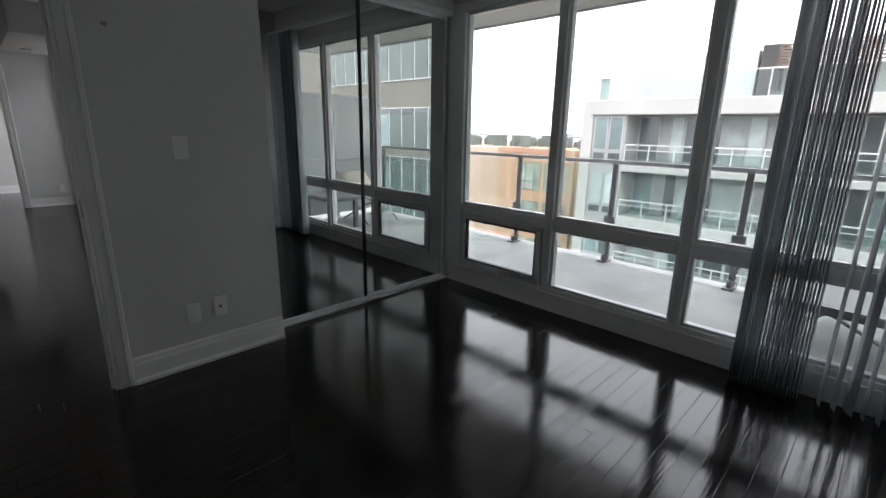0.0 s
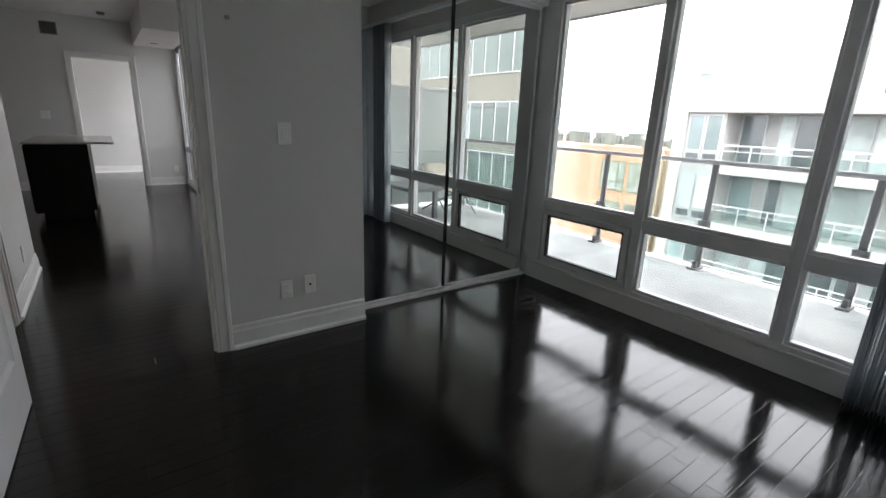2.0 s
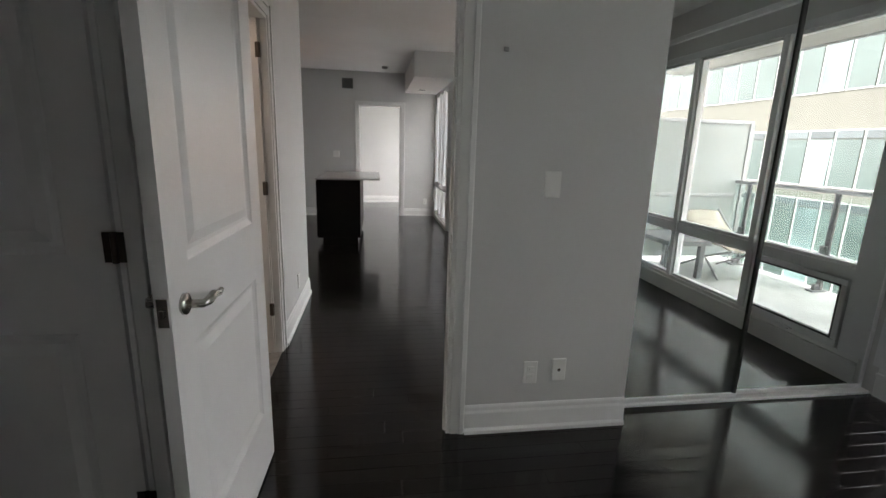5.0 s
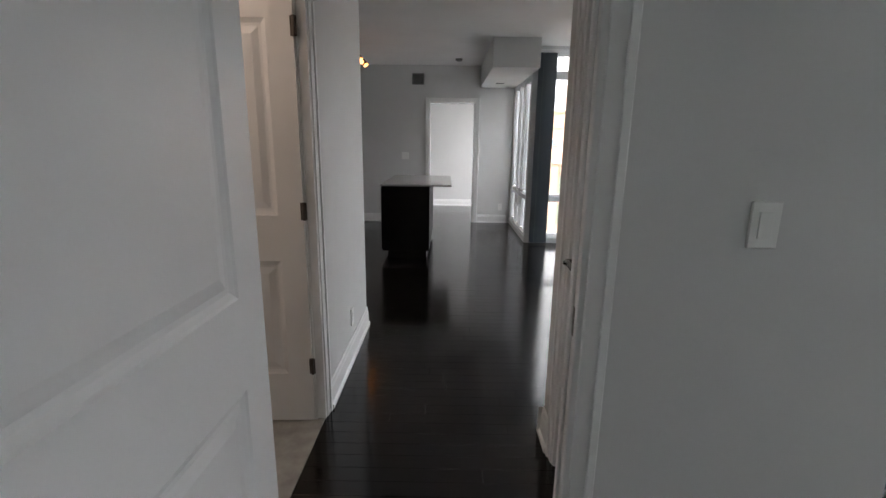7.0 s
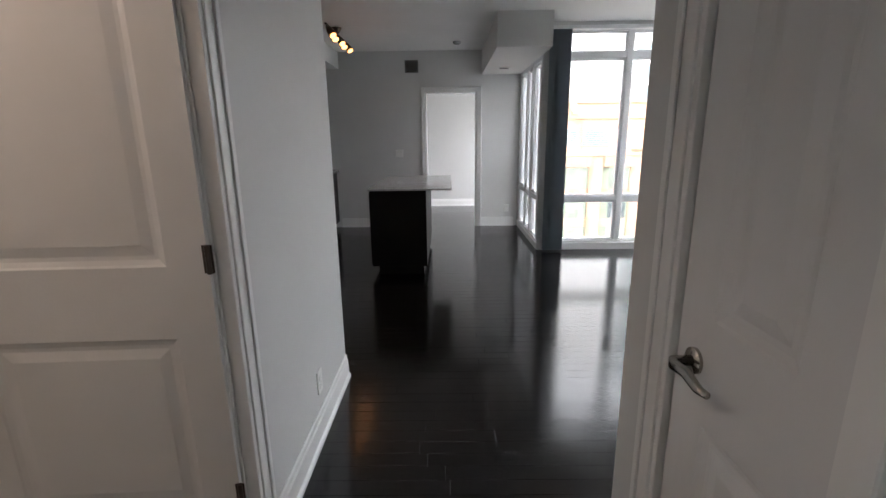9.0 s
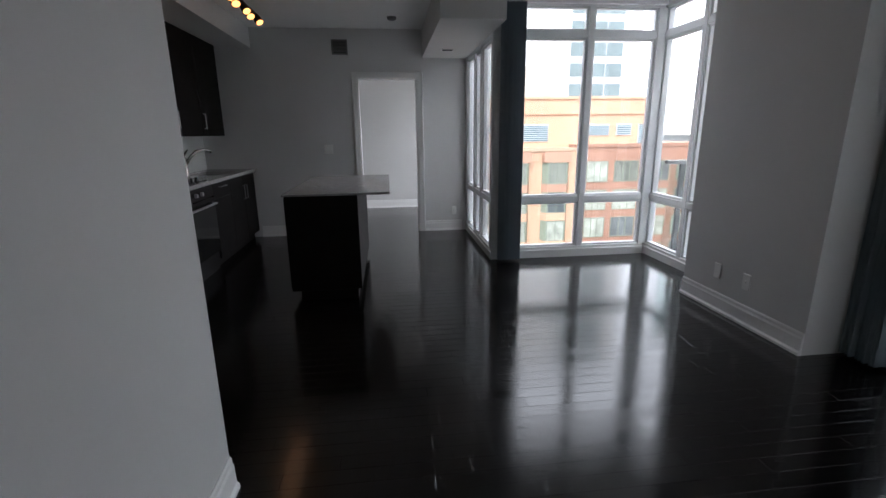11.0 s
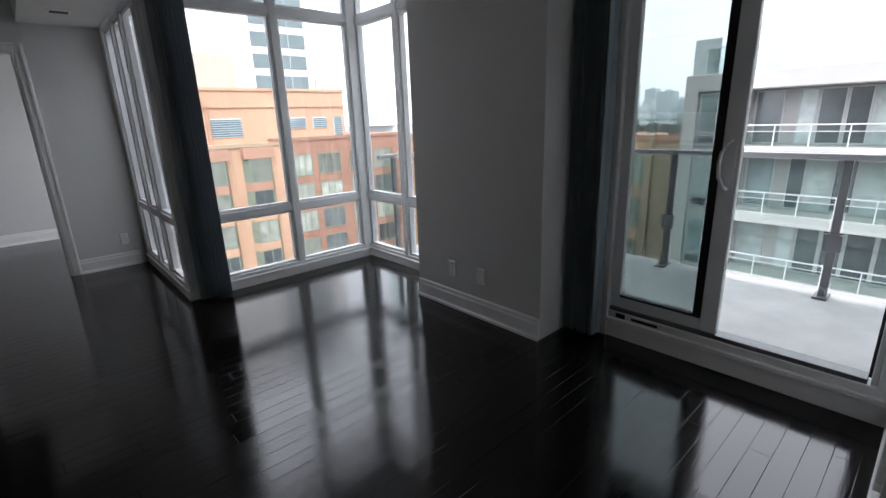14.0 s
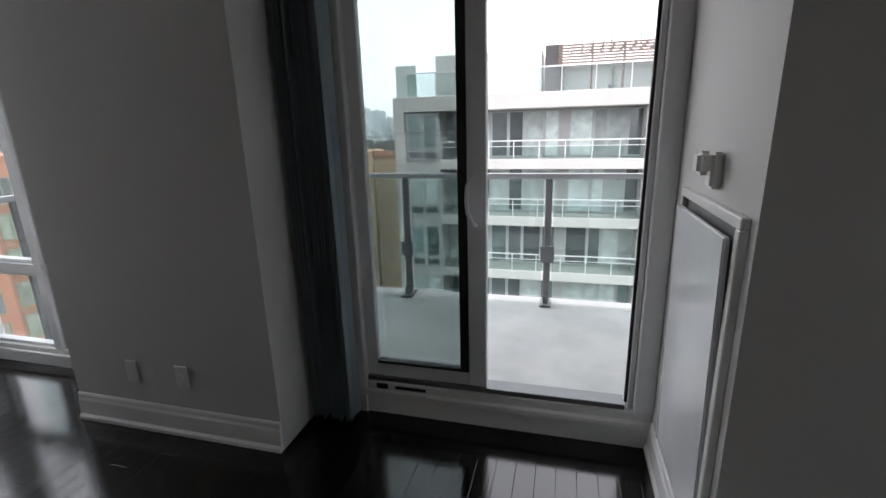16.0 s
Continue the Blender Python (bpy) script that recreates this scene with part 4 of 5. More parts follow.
# ---- balcony ----
structure("balcony_slab", soft(boxes((X_OUT, 4.32, 0.4, 10.35, -0.28, -0.03)), 0.01), CONCRETE, "bare grey concrete balcony floor", "balcony")
structure("balcony_soffit", boxes((X_OUT, 4.2, 0.4, 9.0, 2.52, 2.75)), SOFFIT, "pale painted slab over the balcony", "soffit")
single("soffit_pipe", tube(bmesh.new(), [(4.12, 0.5, 2.49), (4.12, 8.9, 2.49)], 0.014, 8), RAILM, (4.12, 4.7, 2.49), "thin metal drip rail under the balcony soffit", "pipe")
rail = thing("balcony_railing", (4.2, 5.0, -0.03), "grey metal and clear glass balcony railing", "railing")
part("top_rail", soft(boxes((4.17, 4.23, 0.5, 10.28, 1.0, 1.04)), 0.008, 2), RAILM, rail)
part("top_rail", soft(boxes((X_OUT, 4.17, 10.22, 10.28, 1.0, 1.04)), 0.008, 2), RAILM, rail)
for k in range(9):
    y = 0.84 + k * 1.19
    post = part("post", soft(boxes((4.185, 4.215, y - 0.027, y + 0.027, -0.03, 1.0)), 0.004), POST, rail)
    part("clamp", soft(boxes((4.16, 4.19, y - 0.055, y + 0.055, 0.33, 0.46)), 0.005), POST, post)
    part("shoe", soft(boxes((4.08, 4.25, y - 0.045, y + 0.045, -0.03, -0.012), (4.12, 4.23, y - 0.02, y + 0.02, -0.012, 0.05)), 0.004), POST, post)
    if k < 8:
        g = part("glass_panel", boxes((4.195, 4.205, y + 0.04, y + 1.15, 0.03, 0.99)), BGLASS, rail, "clear glass panel")
        g.visible_shadow = False
for k in range(2):
    x = 2.75 + k * 0.75
    part("post", soft(boxes((x - 0.027, x + 0.027, 10.235, 10.265, -0.03, 1.0)), 0.004), POST, rail)
g = part("glass_panel", boxes((X_OUT + 0.05, 4.16, 10.245, 10.255, 0.03, 0.99)), BGLASS, rail)
g.visible_shadow = False

screen = thing("privacy_screen", (3.4, 1.8, -0.03), "frosted glass balcony divider in a metal frame", "screen")
for x0, x1 in ((2.6, 3.4), (3.44, 4.33)):
    part("frosted_panel", boxes((x0, x1, 1.795, 1.805, 0.03, 0.82)), FROST, screen)
    part("frosted_panel", boxes((x0, x1, 1.795, 1.805, 0.86, 1.74)), FROST, screen)
for x in (2.58, 3.42, 4.27):
    part("post", soft(boxes((x - 0.02, x + 0.02, 1.78, 1.82, -0.03, 1.78)), 0.003), RAILM, screen)
part("rail", soft(boxes((2.6, 4.25, 1.78, 1.82, 0.82, 0.86)), 0.003), RAILM, screen)
part("rail", soft(boxes((2.6, 4.25, 1.78, 1.82, 1.74, 1.78)), 0.003), RAILM, screen)

table = thing("side_table", (2.98, 2.3, -0.03), "low dark grey outdoor table on the balcony", "table")
part("tabletop", soft(boxes((2.72, 3.24, 1.95, 2.72, 0.36, 0.41)), 0.01, 2), POST, table)
for x in (2.76, 3.14):
    for y in (1.98, 2.61):
        part("leg", soft(boxes((x, x + 0.06, y, y + 0.06, -0.03, 0.36)), 0.004), POST, table)
chair = thing("lounge_chair", (3.62, 2.3, -0.03), "folding lounge chair with a cream padded sling", "lounge chair")
seat_path = [(3.62, 1.95, 0.66), (3.62, 2.06, 0.56), (3.62, 2.18, 0.47), (3.62, 2.33, 0.4), (3.62, 2.5, 0.37), (3.62, 2.68, 0.37), (3.62, 2.88, 0.34)]
bm = bmesh.new()
rows = []
for i in range(25):
    t = i / 24 * (len(seat_path) - 1)
    k = min(int(t), len(seat_path) - 2)
    p = Vector(seat_path[k]).lerp(Vector(seat_path[k + 1]), t - k)
    puff = 0.035 * abs(math.sin(t * math.pi))
    rows.append([bm.verts.new((p.x + u * 0.25, p.y, p.z + puff * (1 - u * u) + d)) for u, d in ((-1, 0), (-0.5, 0.01), (0, 0.012), (0.5, 0.01), (1, 0), (1, -0.02), (0, -0.03), (-1, -0.02))])
for a, b in zip(rows, rows[1:]):
    for k in range(8):
        bm.faces.new((a[k], a[(k + 1) % 8], b[(k + 1) % 8], b[k]))
bm.faces.new(rows[0])
bm.faces.new(rows[-1][::-1])
bmesh.ops.recalc_face_normals(bm, faces=bm.faces[:])
part("sling", bm, FABRIC, chair, "cream padded canvas sling", True)
for s in (-0.27, 0.27):
    part("side_frame", tube(bmesh.new(), [(3.62 + s, 1.93, 0.68), (3.62 + s, 2.2, 0.44), (3.62 + s, 2.74, -0.017)], 0.013, 8), RAILM, chair)
    part("leg_frame", tube(bmesh.new(), [(3.62 + s, 2.9, 0.34), (3.62 + s, 2.5, 0.2), (3.62 + s, 2.05, -0.017)], 0.013, 8), RAILM, chair)

# ---- the street and what stands round it ----
structure("ground", boxes((-900, 1500, -900, 1500, -27, -26.5)), GROUNDM, "grey city ground far below", "ground")


def window_unit(parent, axis, wall, s, a, b, z0, z1, glass, frame_mat, splits=(0.5,), recess=0.06):
    """One window of a building: a frame, and a pane for each light."""
    def put(u0, u1, o0, o1, w0, w1):
        return (wall + s * o0, wall + s * o1, u0, u1, w0, w1) if axis == "x" else (u0, u1, wall + s * o0, wall + s * o1, w0, w1)
    f = 0.07
    rows = [put(a, b, 0.0, 0.05, z0, z0 + f), put(a, b, 0.0, 0.05, z1 - f, z1), put(a, a + f, 0.0, 0.05, z0 + f, z1 - f), put(b - f, b, 0.0, 0.05, z0 + f, z1 - f)]
    for q in splits:
        m = a + (b - a) * q
        rows.append(put(m - f / 2, m + f / 2, 0.0, 0.045, z0 + f, z1 - f))
    w = part("window", boxes(*rows), frame_mat, parent)
    part("pane", boxes(put(a + 0.02, b - 0.02, -0.03, 0.01, z0 + 0.02, z1 - 0.02)), glass, w)
    return w


# grey apartment block across the street
LIFT = 0.16
apt = thing("apartment_building", (28, -3, -26.5 + LIFT), "pale grey concrete apartment building with glass balconies", "building", lift=LIFT)
BX, YB0, YB1, PITCH = 24.0, -26.0, 15.45, 2.92
part("wall", boxes((BX + 1.6, BX + 16, YB0, YB1 - 0.6, -26.7, 2.0), (BX + 0.05, BX + 1.6, 13.0, YB1 - 0.6, -26.7, 2.0)), BCONC, apt)
part("corner_pier", soft(boxes((BX - 0.1, BX + 16, YB1 - 0.6, YB1, -26.5, 2.75)), 0.03), BWHITE, apt)
part("roof_slab", soft(boxes((BX - 0.15, BX + 16, YB0, YB1 - 0.6, 2.0, 2.75)), 0.03), BWHITE, apt, "pale concrete roof edge")
part("penthouse", boxes((BX + 2.2, BX + 15, 8.0, 13.7, 2.75, 4.95)), PENTH, apt, "white penthouse wall")
part("penthouse", boxes((BX + 2.6, BX + 15, -20.0, 7.2, 2.75, 4.1)), BCONC, apt)
part("stair_box", boxes((BX + 2.0, BX + 3.4, 7.0, 7.85, 2.75, 5.1)), DARKBOX, apt, "dark timber rooftop screen")
trellis = part("trellis", boxes(*[(BX + 2.0, BX + 2.12, -8 + k * 1.5, -7.9 + k * 1.5, 2.75, 5.05) for k in range(11)]), DARKW, apt, "brown timber rooftop trellis")
part("lattice", boxes(*[(BX + 1.96, BX + 2.0, -8.0, 7.2, 4.02 + k * 0.135, 4.12 + k * 0.135) for k in range(8)], *[(BX + 2.0, BX + 4.6, -8.0 + k * 0.5, -7.9 + k * 0.5, 4.9, 5.02) for k in range(31)]), DARKW, trellis)
part("upper_rail", boxes(*[(BX + 3.0, BX + 3.05, -8.0, 5.9, 5.25 + k * 0.2, 5.29 + k * 0.2) for k in range(3)], *[(BX + 3.0, BX + 3.06, -8 + k * 1.4, -7.95 + k * 1.4, 5.05, 5.7) for k in range(10)]), LOUVRE, apt)
part("terrace_rail", boxes((BX + 0.1, BX + 0.16, YB0, 14.7, 3.86, 3.92), *[(BX + 0.1, BX + 0.16, 14.7 - k * 1.55, 14.74 - k * 1.55, 2.75, 3.86) for k in range(26)]), BFRAME, apt)
for k in range(25):
    g = part("terrace_glass", boxes((BX + 0.12, BX + 0.14, 14.66 - (k + 1) * 1.55 + 0.1, 14.66 - k * 1.55, 2.8, 3.84)), BGLASS, apt)
    g.visible_shadow = False
g = part("wind_screen", boxes((BX + 0.2, BX + 0.24, 14.2, 15.3, 2.75, 4.3)), FROST, apt, "pale green glass wind screen")
# the taller end of the block
tall = thing("apartment_end_block", (30, -19, -26.5), "taller beige end of the apartment building with green glass", "building")
part("wall", boxes((BX - 0.6, BX + 15, -40, -9.5, -26.5, 24.0)), BEIGE, tall)
for z0, z1, mat in ((19.4, 22.6, PALEGLZ), (15.7, 18.6, PALEGLZ), (12.0, 15.0, PALEGLZ), (8.4, 11.4, PALEGLZ), (4.75, 7.9, PALEGLZ), (-0.2, 2.8, PALEGLZ), (-3.7, -0.9, PALEGLZ), (-6.7, -4.0, PALEGLZ)):
    for k in range(14):
        w = part("window", boxes((BX - 0.66, BX - 0.6, -11.2 - k * 1.5, -9.8 - k * 1.5, z0, z0 + 0.06), (BX - 0.66, BX - 0.6, -11.2 - k * 1.5, -9.8 - k * 1.5, z1 - 0.06, z1), (BX - 0.66, BX - 0.6, -11.2 - k * 1.5, -11.12 - k * 1.5, z0 + 0.06, z1 - 0.06)), BFRAME, tall)
        part("pane", boxes((BX - 0.64, BX - 0.6, -11.12 - k * 1.5, -9.8 - k * 1.5, z0 + 0.06, z1 - 0.5)), BGLZ if k % 5 == 3 else mat, w)
        part("clerestory", boxes((BX - 0.65, BX - 0.6, -11.12 - k * 1.5, -9.8 - k * 1.5, z1 - 0.44, z1 - 0.06)), BGLZ_D, w)
rb = random.Random(11)
for floor in range(5):
    zb = -0.92 - floor * PITCH          # underside of this storey's slab
    zt = zb + 0.5
    part("balcony_slab", soft(boxes((BX, BX + 1.6, YB0, 13.0, zb, zt)), 0.02), BWHITE, apt, "pale concrete balcony edge")
    part("balcony_rail", boxes((BX + 0.02, BX + 0.07, YB0, 12.9, zt + 0.88, zt + 0.93), (BX + 0.03, BX + 0.06, YB0, 12.9, zt + 0.62, zt + 0.645), *[(BX + 0.02, BX + 0.06, 12.9 - j * 1.25, 12.94 - j * 1.25, zt, zt + 0.88) for j in range(31)]), BFRAME, apt)
    g = part("balcony_glass", boxes((BX + 0.035, BX + 0.045, YB0, 12.88, zt + 0.02, zt + 0.6)), BGLASS, apt)
    g.visible_shadow = False
    y = 12.9
    j = 0
    while y > -20:
        w = (1.15, 0.68, 0.92, 0.8, 1.02, 0.75)[j % 6]
        mat = rb.choice((BGLZ, CURTAIN, CURTAIN, BGLZ_D, CURTAIN))
        window_unit(apt, "x", BX + 1.58, -1, y - w, y, zt + 0.02, zb + PITCH - 0.04, mat, WFRAME, (), 0)
        y -= w + (0.02 if j % 5 else 0.5)
        j += 1
    for a, b in ((13.1, 13.9), (13.95, 14.75)):
        window_unit(apt, "x", BX + 0.03, -1, a, b, zt + 0.55, zb + PITCH - 0.08, CURTAIN if floor % 2 else BGLZ, WFRAME, (), 0)
        window_unit(apt, "x", BX + 0.03, -1, a, b, zt + 0.0, zt + 0.5, BGLZ_D, WFRAME, (), 0)
    for ys in (3.0, -6.0):
        part("party_screen", boxes((BX + 0.2, BX + 1.5, ys, ys + 0.06, zt, zb + PITCH)), BCONC, apt)

# two potted conifers on the roof terrace
for y, h in ((6.9, 0.9), (4.6, 0.7)):
    tree = thing("potted_conifer", (BX + 1.0, y, 2.75 + LIFT), "small dark conifer in a pot on the roof terrace", "plant", "roof terrace plants", lift=LIFT)
    part("pot", tube(bmesh.new(), [(BX + 1.0, y, 2.75), (BX + 1.0, y, 3.0)], [0.16, 0.2], 12), POST, tree)
    part("trunk", tube(bmesh.new(), [(BX + 1.0, y, 3.0), (BX + 1.0, y, 3.0 + h)], [0.03, 0.01], 6), DARKW, tree)
    bm = bmesh.new()
    for k in range(90):
        t = k / 90
        a, r = k * 2.4, (1 - t) * 0.33 * rb.uniform(0.6, 1.1)
        c = Vector((BX + 1.0 + math.cos(a) * r, y + math.sin(a) * r, 3.05 + h * t))
        d = Vector((math.cos(a), math.sin(a), -0.3)) * 0.09
        e = Vector((-math.sin(a), math.cos(a), 0)) * 0.03
        bm.faces.new([bm.verts.new(q) for q in (c - d, c + e, c + d, c - e)])
    part("crown", bm, FERN, tree)

# orange hotel to the north
hotel = thing("hotel_building", (18, 60, -26.5), "orange stucco hotel with green-framed bay windows", "building")
HY = 49.0
part("wall", boxes((-12, 18.2, HY, HY + 16, -26.5, -0.25)), ORANGE, hotel)
# the hotel front's shaded stretch, darkened by its colour
part("wall", boxes((18.2, 34.0, HY + 0.3, HY + 16, -26.5, 0.05)), ORANGE_SHADE, hotel, "hotel wing with its shade painted in as brown")
part("cornice", boxes((-12, 18.2, HY - 0.15, HY, -0.5, -0.2)), TAN, hotel)
part("cornice", boxes((18.2, 33.9, HY + 0.18, HY + 0.3, -0.2, 0.1)), ORANGE_SHADE, hotel)
part("upper_storey", boxes((-8, 27, HY + 3, HY + 15, -0.25, 4.7)), ORANGE, hotel)
part("upper_cornice", boxes((-8.1, 27.1, HY + 2.85, HY + 3, 3.0, 3.15), (-8.1, 27.1, HY + 2.85, HY + 3, 4.5, 4.75)), ORANGE, hotel)
part("plant_room", boxes((12.6, 16.4, HY + 4, HY + 10, 4.7, 7.7)), SAND, hotel, "beige rooftop plant room")
for a, b, c, d in ((9.2, 11.0, 1.2, 1.9), (11.4, 12.6, 0.35, 2.05), (13.1, 15.9, 0.35, 2.05), (19.3, 22.4, 0.9, 2.0), (23.2, 24.8, 0.9, 2.0), (25.6, 26.6, -0.2, 2.0)):
    lv = part("louvre", boxes((a, b, HY + 2.9, HY + 3.0, c, d)), BFRAME, hotel)
    k = 0
    while c + 0.08 + k * 0.2 < d - 0.1:
        part("louvre_blade", boxes((a + 0.05, b - 0.05, HY + 2.84, HY + 2.9, c + 0.08 + k * 0.2, c + 0.19 + k * 0.2)), LOUVRE, lv)
        k += 1
part("ladder", boxes((12.72, 12.78, HY + 2.6, HY + 2.66, -0.2, 3.4), (13.02, 13.08, HY + 2.6, HY + 2.66, -0.2, 3.4), *[(12.78, 13.02, HY + 2.61, HY + 2.65, k * 0.35, 0.04 + k * 0.35) for k in range(10)]), ORANGE_D, hotel)
part("dish", tube(bmesh.new(), [(11.9, HY + 2.4, 4.0), (11.95, HY + 2.3, 4.02), (12.05, HY + 2.2, 4.05)], [0.1, 0.45, 0.6], 16, False), BWHITE, hotel, "white satellite dish")
part("mast", boxes((11.85, 11.9, HY + 2.5, HY + 2.55, 3.2, 5.3), (25.0, 25.05, HY + 3.5, HY + 3.55, 4.7, 6.4), (24.2, 24.33, HY + 3.5, HY + 3.55, 4.7, 5.9)), ORANGE_D, hotel)
rh = random.Random(5)
for row in range(7):
    z1 = -1.55 - row * 2.82
    z0 = z1 - 2.05
    for bay in range(6):
        c = 15.75 - bay * 3.95
        # splayed bay: orange spandrel below the window, canted cheeks beside it
        bm = bmesh.new()
        for za, zb in ((z0 - 0.77, z0), (z1 - 0.02, z1 + 0.02)):
            pts = [(c - 1.35, HY), (c - 0.95, HY - 0.7), (c + 0.95, HY - 0.7), (c + 1.35, HY)]
            lo = [bm.verts.new((x, y, za)) for x, y in pts]
            hi = [bm.verts.new((x, y, zb)) for x, y in pts]
            for k in range(4):
                bm.faces.new((lo[k], lo[(k + 1) % 4], hi[(k + 1) % 4], hi[k]))
            bm.faces.new(lo[::-1])
            bm.faces.new(hi)
        bay_ob = part("bay", bm, ORANGE if row else ORANGE_D, hotel)
        window_unit(hotel, "y", HY - 0.66, -1, c - 0.9, c + 0.9, z0, z1, HPANE if rh.random() < 0.85 else BGLZ_D, HFRAME, (0.5,), 0)
        bm = bmesh.new()
        for s in (-1, 1):
            q = [bm.verts.new(v) for v in ((c + s * 1.33, HY, z0), (c + s * 0.96, HY - 0.66, z0), (c + s * 0.96, HY - 0.66, z1), (c + s * 1.33, HY, z1))]
            q2 = [bm.verts.new(v.co + Vector((-s * 0.06, 0, 0))) for v in q]
            for k in range(4):
                bm.faces.new((q[k], q[(k + 1) % 4], q2[(k + 1) % 4], q2[k]))
            bm.faces.new(q)
            bm.faces.new(q2[::-1])
        part("bay_cheek", bm, HFRAME, bay_ob)
    for a, b in ((19.1, 21.3), (21.95, 24.5), (25.6, 27.8), (28.6, 31.0)):
        window_unit(hotel, "y", HY + 0.29, -1, a, b, z0, z1, HPANE if rh.random() < 0.75 else BGLZ_D, HFRAME, (0.36, 0.64), 0)
part("bay_head", boxes(*[(15.75 - b * 3.95 - 1.35, 15.75 - b * 3.95 + 1.35, HY - 0.7, HY, -1.5, -0.55) for b in range(6)]), ORANGE_D, hotel)

wing = thing("hotel_wing", (40, 32, -26.5), "orange hotel wing with pairs of windows and roof railings", "building")
WX = 34.0
part("wall", boxes((WX, WX + 18, 20.8, HY + 0.3, -26.5, -0.35)), ORANGE, wing)
part("wall", boxes((WX - 1.0, WX + 16, 12, 20.8, -26.5, -0.35)), TAN, wing, "tan stucco end wall")
part("wall", boxes((WX - 1.0, WX, 20.8, 28.3, -26.5, -0.35)), ORANGE, wing)
for row in range(5):
    z1 = -1.35 - row * 3.3
    for a in (23.75, 21.2):
        w = window_unit(wing, "x", WX - 1.01, -1, a, a + 2.2, z1 - 2.35, z1, HPANE, HFRAME, (0.3, 0.7), 0)
        part("window_rail", boxes((WX - 1.055, WX - 1.01, a + 0.07, a + 2.13, z1 - 1.65, z1 - 1.58)), HFRAME, w)
        if row == 0:
            part("notice", boxes((WX - 1.07, WX - 1.06, a + 0.7, a + 1.5, z1 - 2.25, z1 - 1.75)), BWHITE, w, "white sheet in the window")
# wing wall that catches more light, made paler by its colour
part("return_wall", boxes((WX - 0.9, WX, 28.3, 33.5, -26.5, -0.3)), ORANGE_LIT, wing, "return wall with brighter light painted in as pale peach")
part("pier", soft(boxes((WX - 1.4, WX - 0.9, 20.55, 21.05, -26.5, -0.2)), 0.02), TAN, wing)
part("parapet", boxes((WX - 0.12, WX, 33.5, HY + 0.3, -0.6, -0.2), (WX - 1.12, WX - 1.0, 12, 28.3, -0.6, -0.2)), ORANGE_D, wing)
for row in range(6):
    z1 = -1.75 - row * 2.82
    for k in range(3, 6):
        a = 24.0 + k * 4.0
        w = window_unit(wing, "x", WX - 0.01, -1, a, a + 2.2, z1 - 2.05, z1, HPANE if rh.random() < 0.75 else BGLZ_D, HFRAME, (0.33, 0.67), 0)
part("roof_rail", boxes((WX + 0.2, WX + 0.25, 12, 48, 0.75, 0.82), (WX + 0.2, WX + 0.25, 12, 48, 0.3, 0.35), *[(WX + 0.2, WX + 0.26, 12 + k * 1.5, 12.06 + k * 1.5, -0.35, 0.8) for k in range(25)]), ROOFDARK, wing)
bm = bmesh.new()
for k in range(40):
    y, x = rh.uniform(14, 47), WX + rh.uniform(1.5, 9)
    w, h, d = rh.uniform(0.3, 1.6), rh.uniform(0.3, 1.1), rh.uniform(0.3, 1.2)
    box(bm, x, x + d, y, y + w, -0.35, -0.35 + h)
part("roof_equipment", bm, ROOFDARK, wing, "dark rooftop equipment")

# pale tower block behind the hotel
tower = thing("office_tower", (32, 95, -26.5), "white tower block with grey-green window bands", "building")
part("wall", boxes((21.5, 46.0, 90, 108, -26.5, 48)), TOWER_W, tower)
for k in range(12):
    z = 7.4 + k * 3.5
    band = part("window_band", boxes((32.8, 42.6, 89.9, 90.0, z, z + 2.3)), TOWER_G, tower, "grey-green ribbon window")
    part("mullion", boxes(*[(32.8 + j * 3.3, 32.88 + j * 3.3, 89.84, 89.9, z, z + 2.3) for j in (1, 2)]), BFRAME, band)

# tent-roofed hall and the skyline, their distance haze put into the paint
tent = thing("tent_roof", (80, 100, -26.5), "large white tensile roof far off", "building")
bm = bmesh.new()
for cx, cy, r, h in ((66, 99, 10, 7.5), (92, 92, 16, 8.5), (112, 80, 15, 9)):
    rings = []
    for q in range(7):
        t = q / 6
        rings.append([bm.verts.new((cx + math.cos(a * math.tau / 20) * r * (1 - t), cy + math.sin(a * math.tau / 20) * r * (1 - t), 0.4 + h * t ** 1.7)) for a in range(20)])
    for a, b in zip(rings, rings[1:]):
        for k in range(20):
            bm.faces.new((a[k], a[(k + 1) % 20], b[(k + 1) % 20], b[k]))
part("membrane", bm, TOWER_W, tent, "white roof membrane", True)
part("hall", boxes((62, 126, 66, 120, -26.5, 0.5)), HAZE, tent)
rs = random.Random(8)
for k in range(46):
    h = rs.uniform(50, 76)
    d = rs.uniform(620, 900)
    x, y = d * math.sin(radians(h)), d * math.cos(radians(h))
    w = rs.uniform(10, 22)
    top_z = rs.choice((8, 11, 14, 18, 24, 36)) * rs.uniform(0.8, 1.1)
    t = thing("skyline_tower", (x, y, -26.5), "skyline tower in blue-grey with distance haze painted in", "building", "skyline towers")
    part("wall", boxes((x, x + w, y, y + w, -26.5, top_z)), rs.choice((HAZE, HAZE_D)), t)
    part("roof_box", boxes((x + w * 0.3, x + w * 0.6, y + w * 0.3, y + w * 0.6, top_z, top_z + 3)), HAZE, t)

# ---- floor planks ----
LENGTHS = {}
PW = 0.083


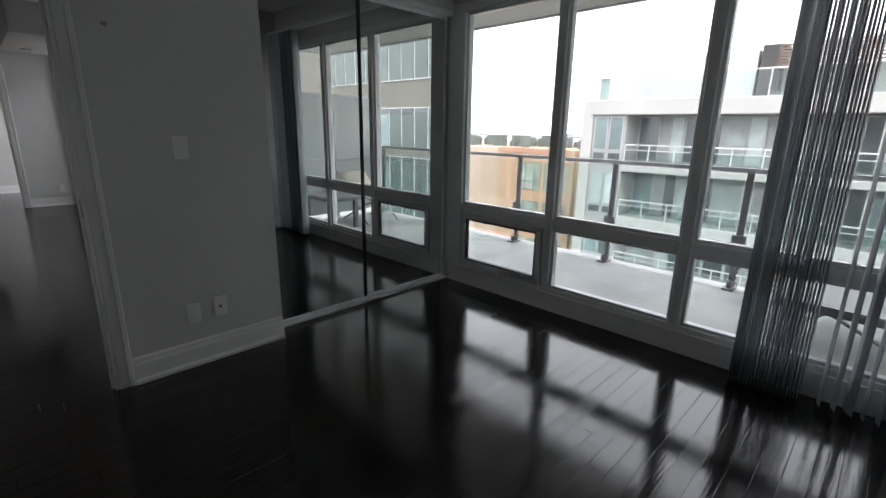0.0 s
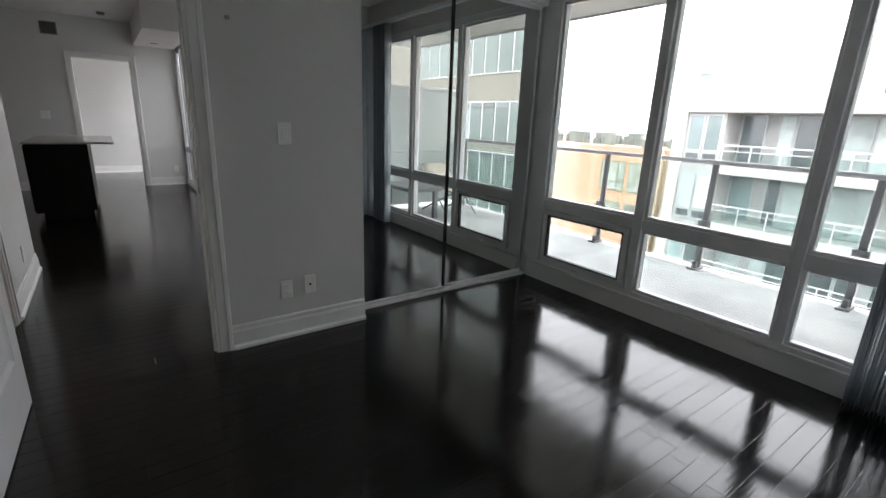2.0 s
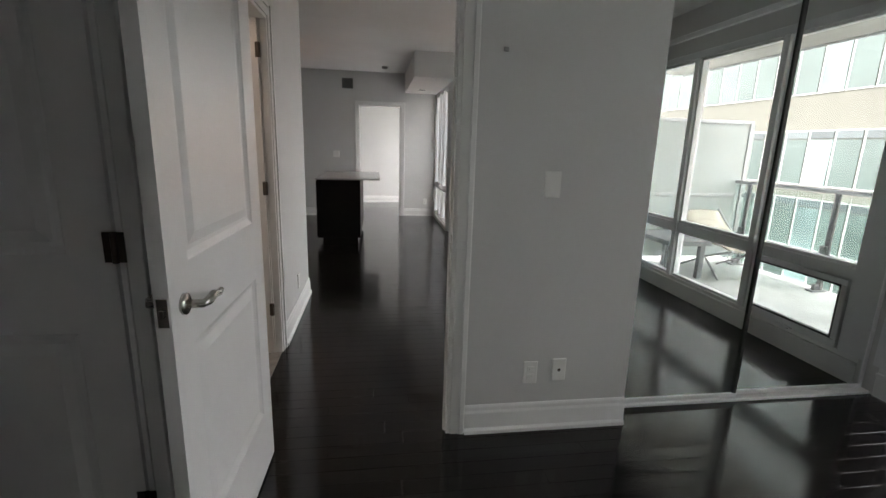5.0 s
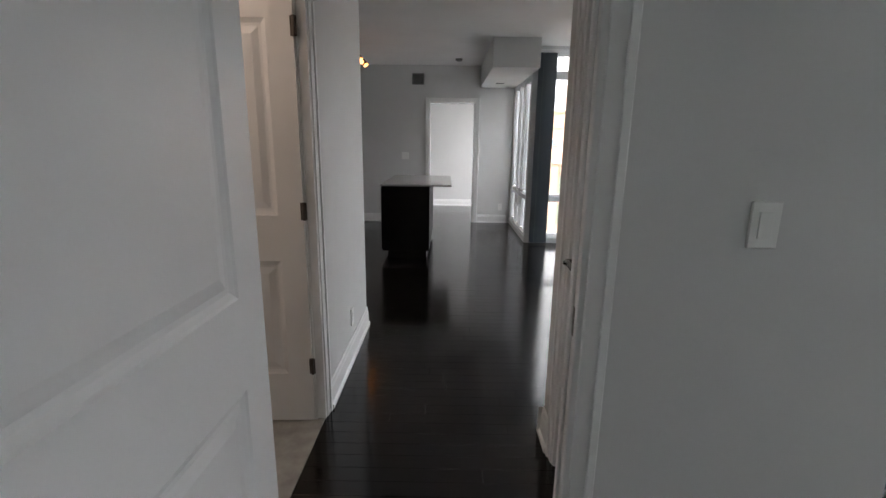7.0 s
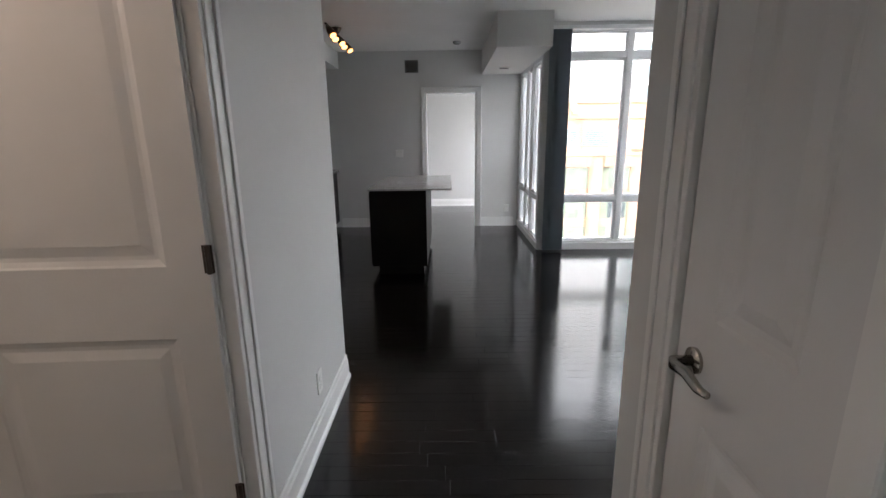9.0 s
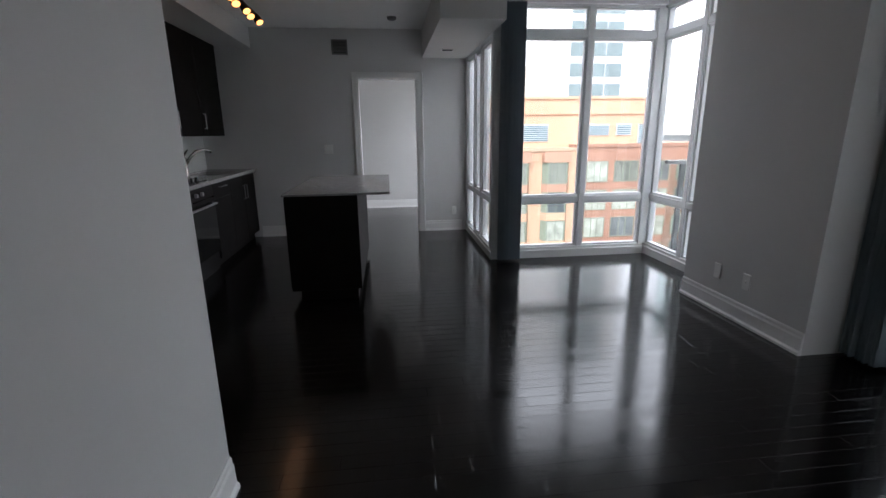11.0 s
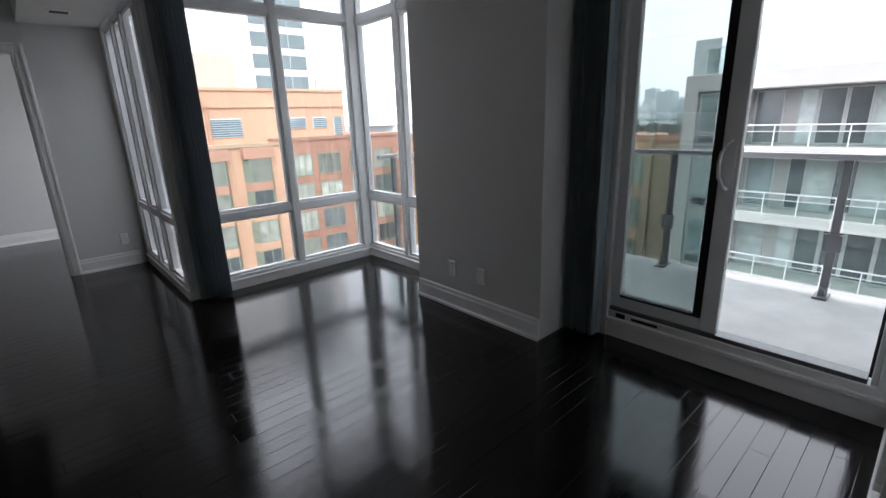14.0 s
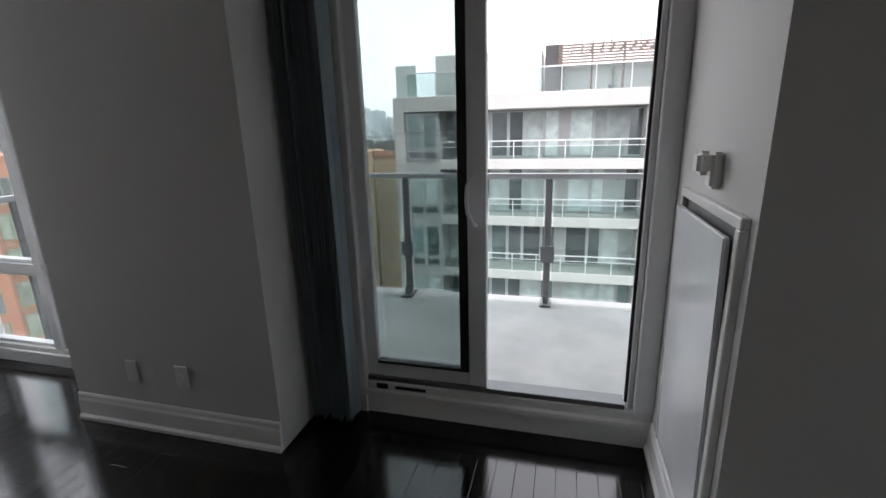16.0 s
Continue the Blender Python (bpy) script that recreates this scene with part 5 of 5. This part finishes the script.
def plank_mesh(length):
    key = round(length * 100)
    if key not in LENGTHS:
        a, w, c = key / 200 - 0.0004, PW / 2 - 0.0004, 0.001
        e = 0.0004
        v = [(-a, -w, -0.019), (a, -w, -0.019), (a, w, -0.019), (-a, w, -0.019),
             (-a, -w, -e), (a, -w, -e), (a, w, -e), (-a, w, -e),
             (-a + c, -w + c, 0), (a - c, -w + c, 0), (a - c, w - c, 0), (-a + c, w - c, 0)]
        f = [(0, 1, 5, 4), (1, 2, 6, 5), (2, 3, 7, 6), (3, 0, 4, 7), (4, 5, 9, 8), (5, 6, 10, 9), (6, 7, 11, 10), (7, 4, 8, 11), (8, 9, 10, 11)]
        me = bpy.data.meshes.new("plank")
        me.from_pydata(v, [], f)
        me.materials.append(FLOORW)
        LENGTHS[key] = me
    return LENGTHS[key]


def spans_at(y):
    if y < Y_N + 0.02:
        return [(X_W - 0.02, X_FAC)]
    if y < Y_MIR + 0.05:
        return [(-0.985, -0.105), (0.8, X_FAC)]
    if y < Y_HR:
        return [(X_W, X_HR + 0.02)]
    if y < Y_BOX:
        return [(X_W, X_BOX)]
    if y < Y_HL:
        return [(X_W, X_FAC)]
    if y < Y_G:
        return [(X_K, X_FAC)]
    if y < 14.2:
        return [(X_K, X_G)]
    return []


floor_ob = bpy.data.objects["floor"]
rp = random.Random(21)
count, rest_v, rest_f = 0, [], []
rows_n = int((14.2 - Y_S) / PW)
for r in range(rows_n):
    y = Y_S + (r + 0.5) * PW
    for x0, x1 in spans_at(y):
        x = x0
        first = True
        while x < x1 - 0.02:
            length = rp.uniform(0.25, 1.1) if first else rp.uniform(0.6, 1.25)
            first = False
            length = min(round(length, 2), round(x1 - x, 2))
            if x1 - x - length < 0.18:
                length = round(x1 - x, 2)
            if length < 0.02:
                break
            me = plank_mesh(length)
            dz = rp.uniform(-0.0002, 0.0002)
            near = count < 300 and (y < Y_MIR or (6.2 < y < 10.4 and x > 0.0))
            if near:
                ob = new("plank", me)
                ob.location = (x + length / 2, y, dz)
                ob.rotation_euler = (rp.uniform(-0.004, 0.004), rp.uniform(-0.0004, 0.0004), 0)
                ob.parent = floor_ob
                count += 1
            else:
                base, tilt = len(rest_v), rp.uniform(-0.004, 0.004)
                rest_v += [(v.co.x + x + length / 2, v.co.y + y, v.co.z + dz + tilt * v.co.y) for v in me.vertices]
                rest_f += [tuple(base + i for i in p.vertices) for p in me.polygons]
            x += length
me = bpy.data.meshes.new("planks")
me.from_pydata(rest_v, [], rest_f)
me.materials.append(FLOORW)
rest = new("planks", me)
rest.parent = floor_ob
tagged(rest, kind="stuff")
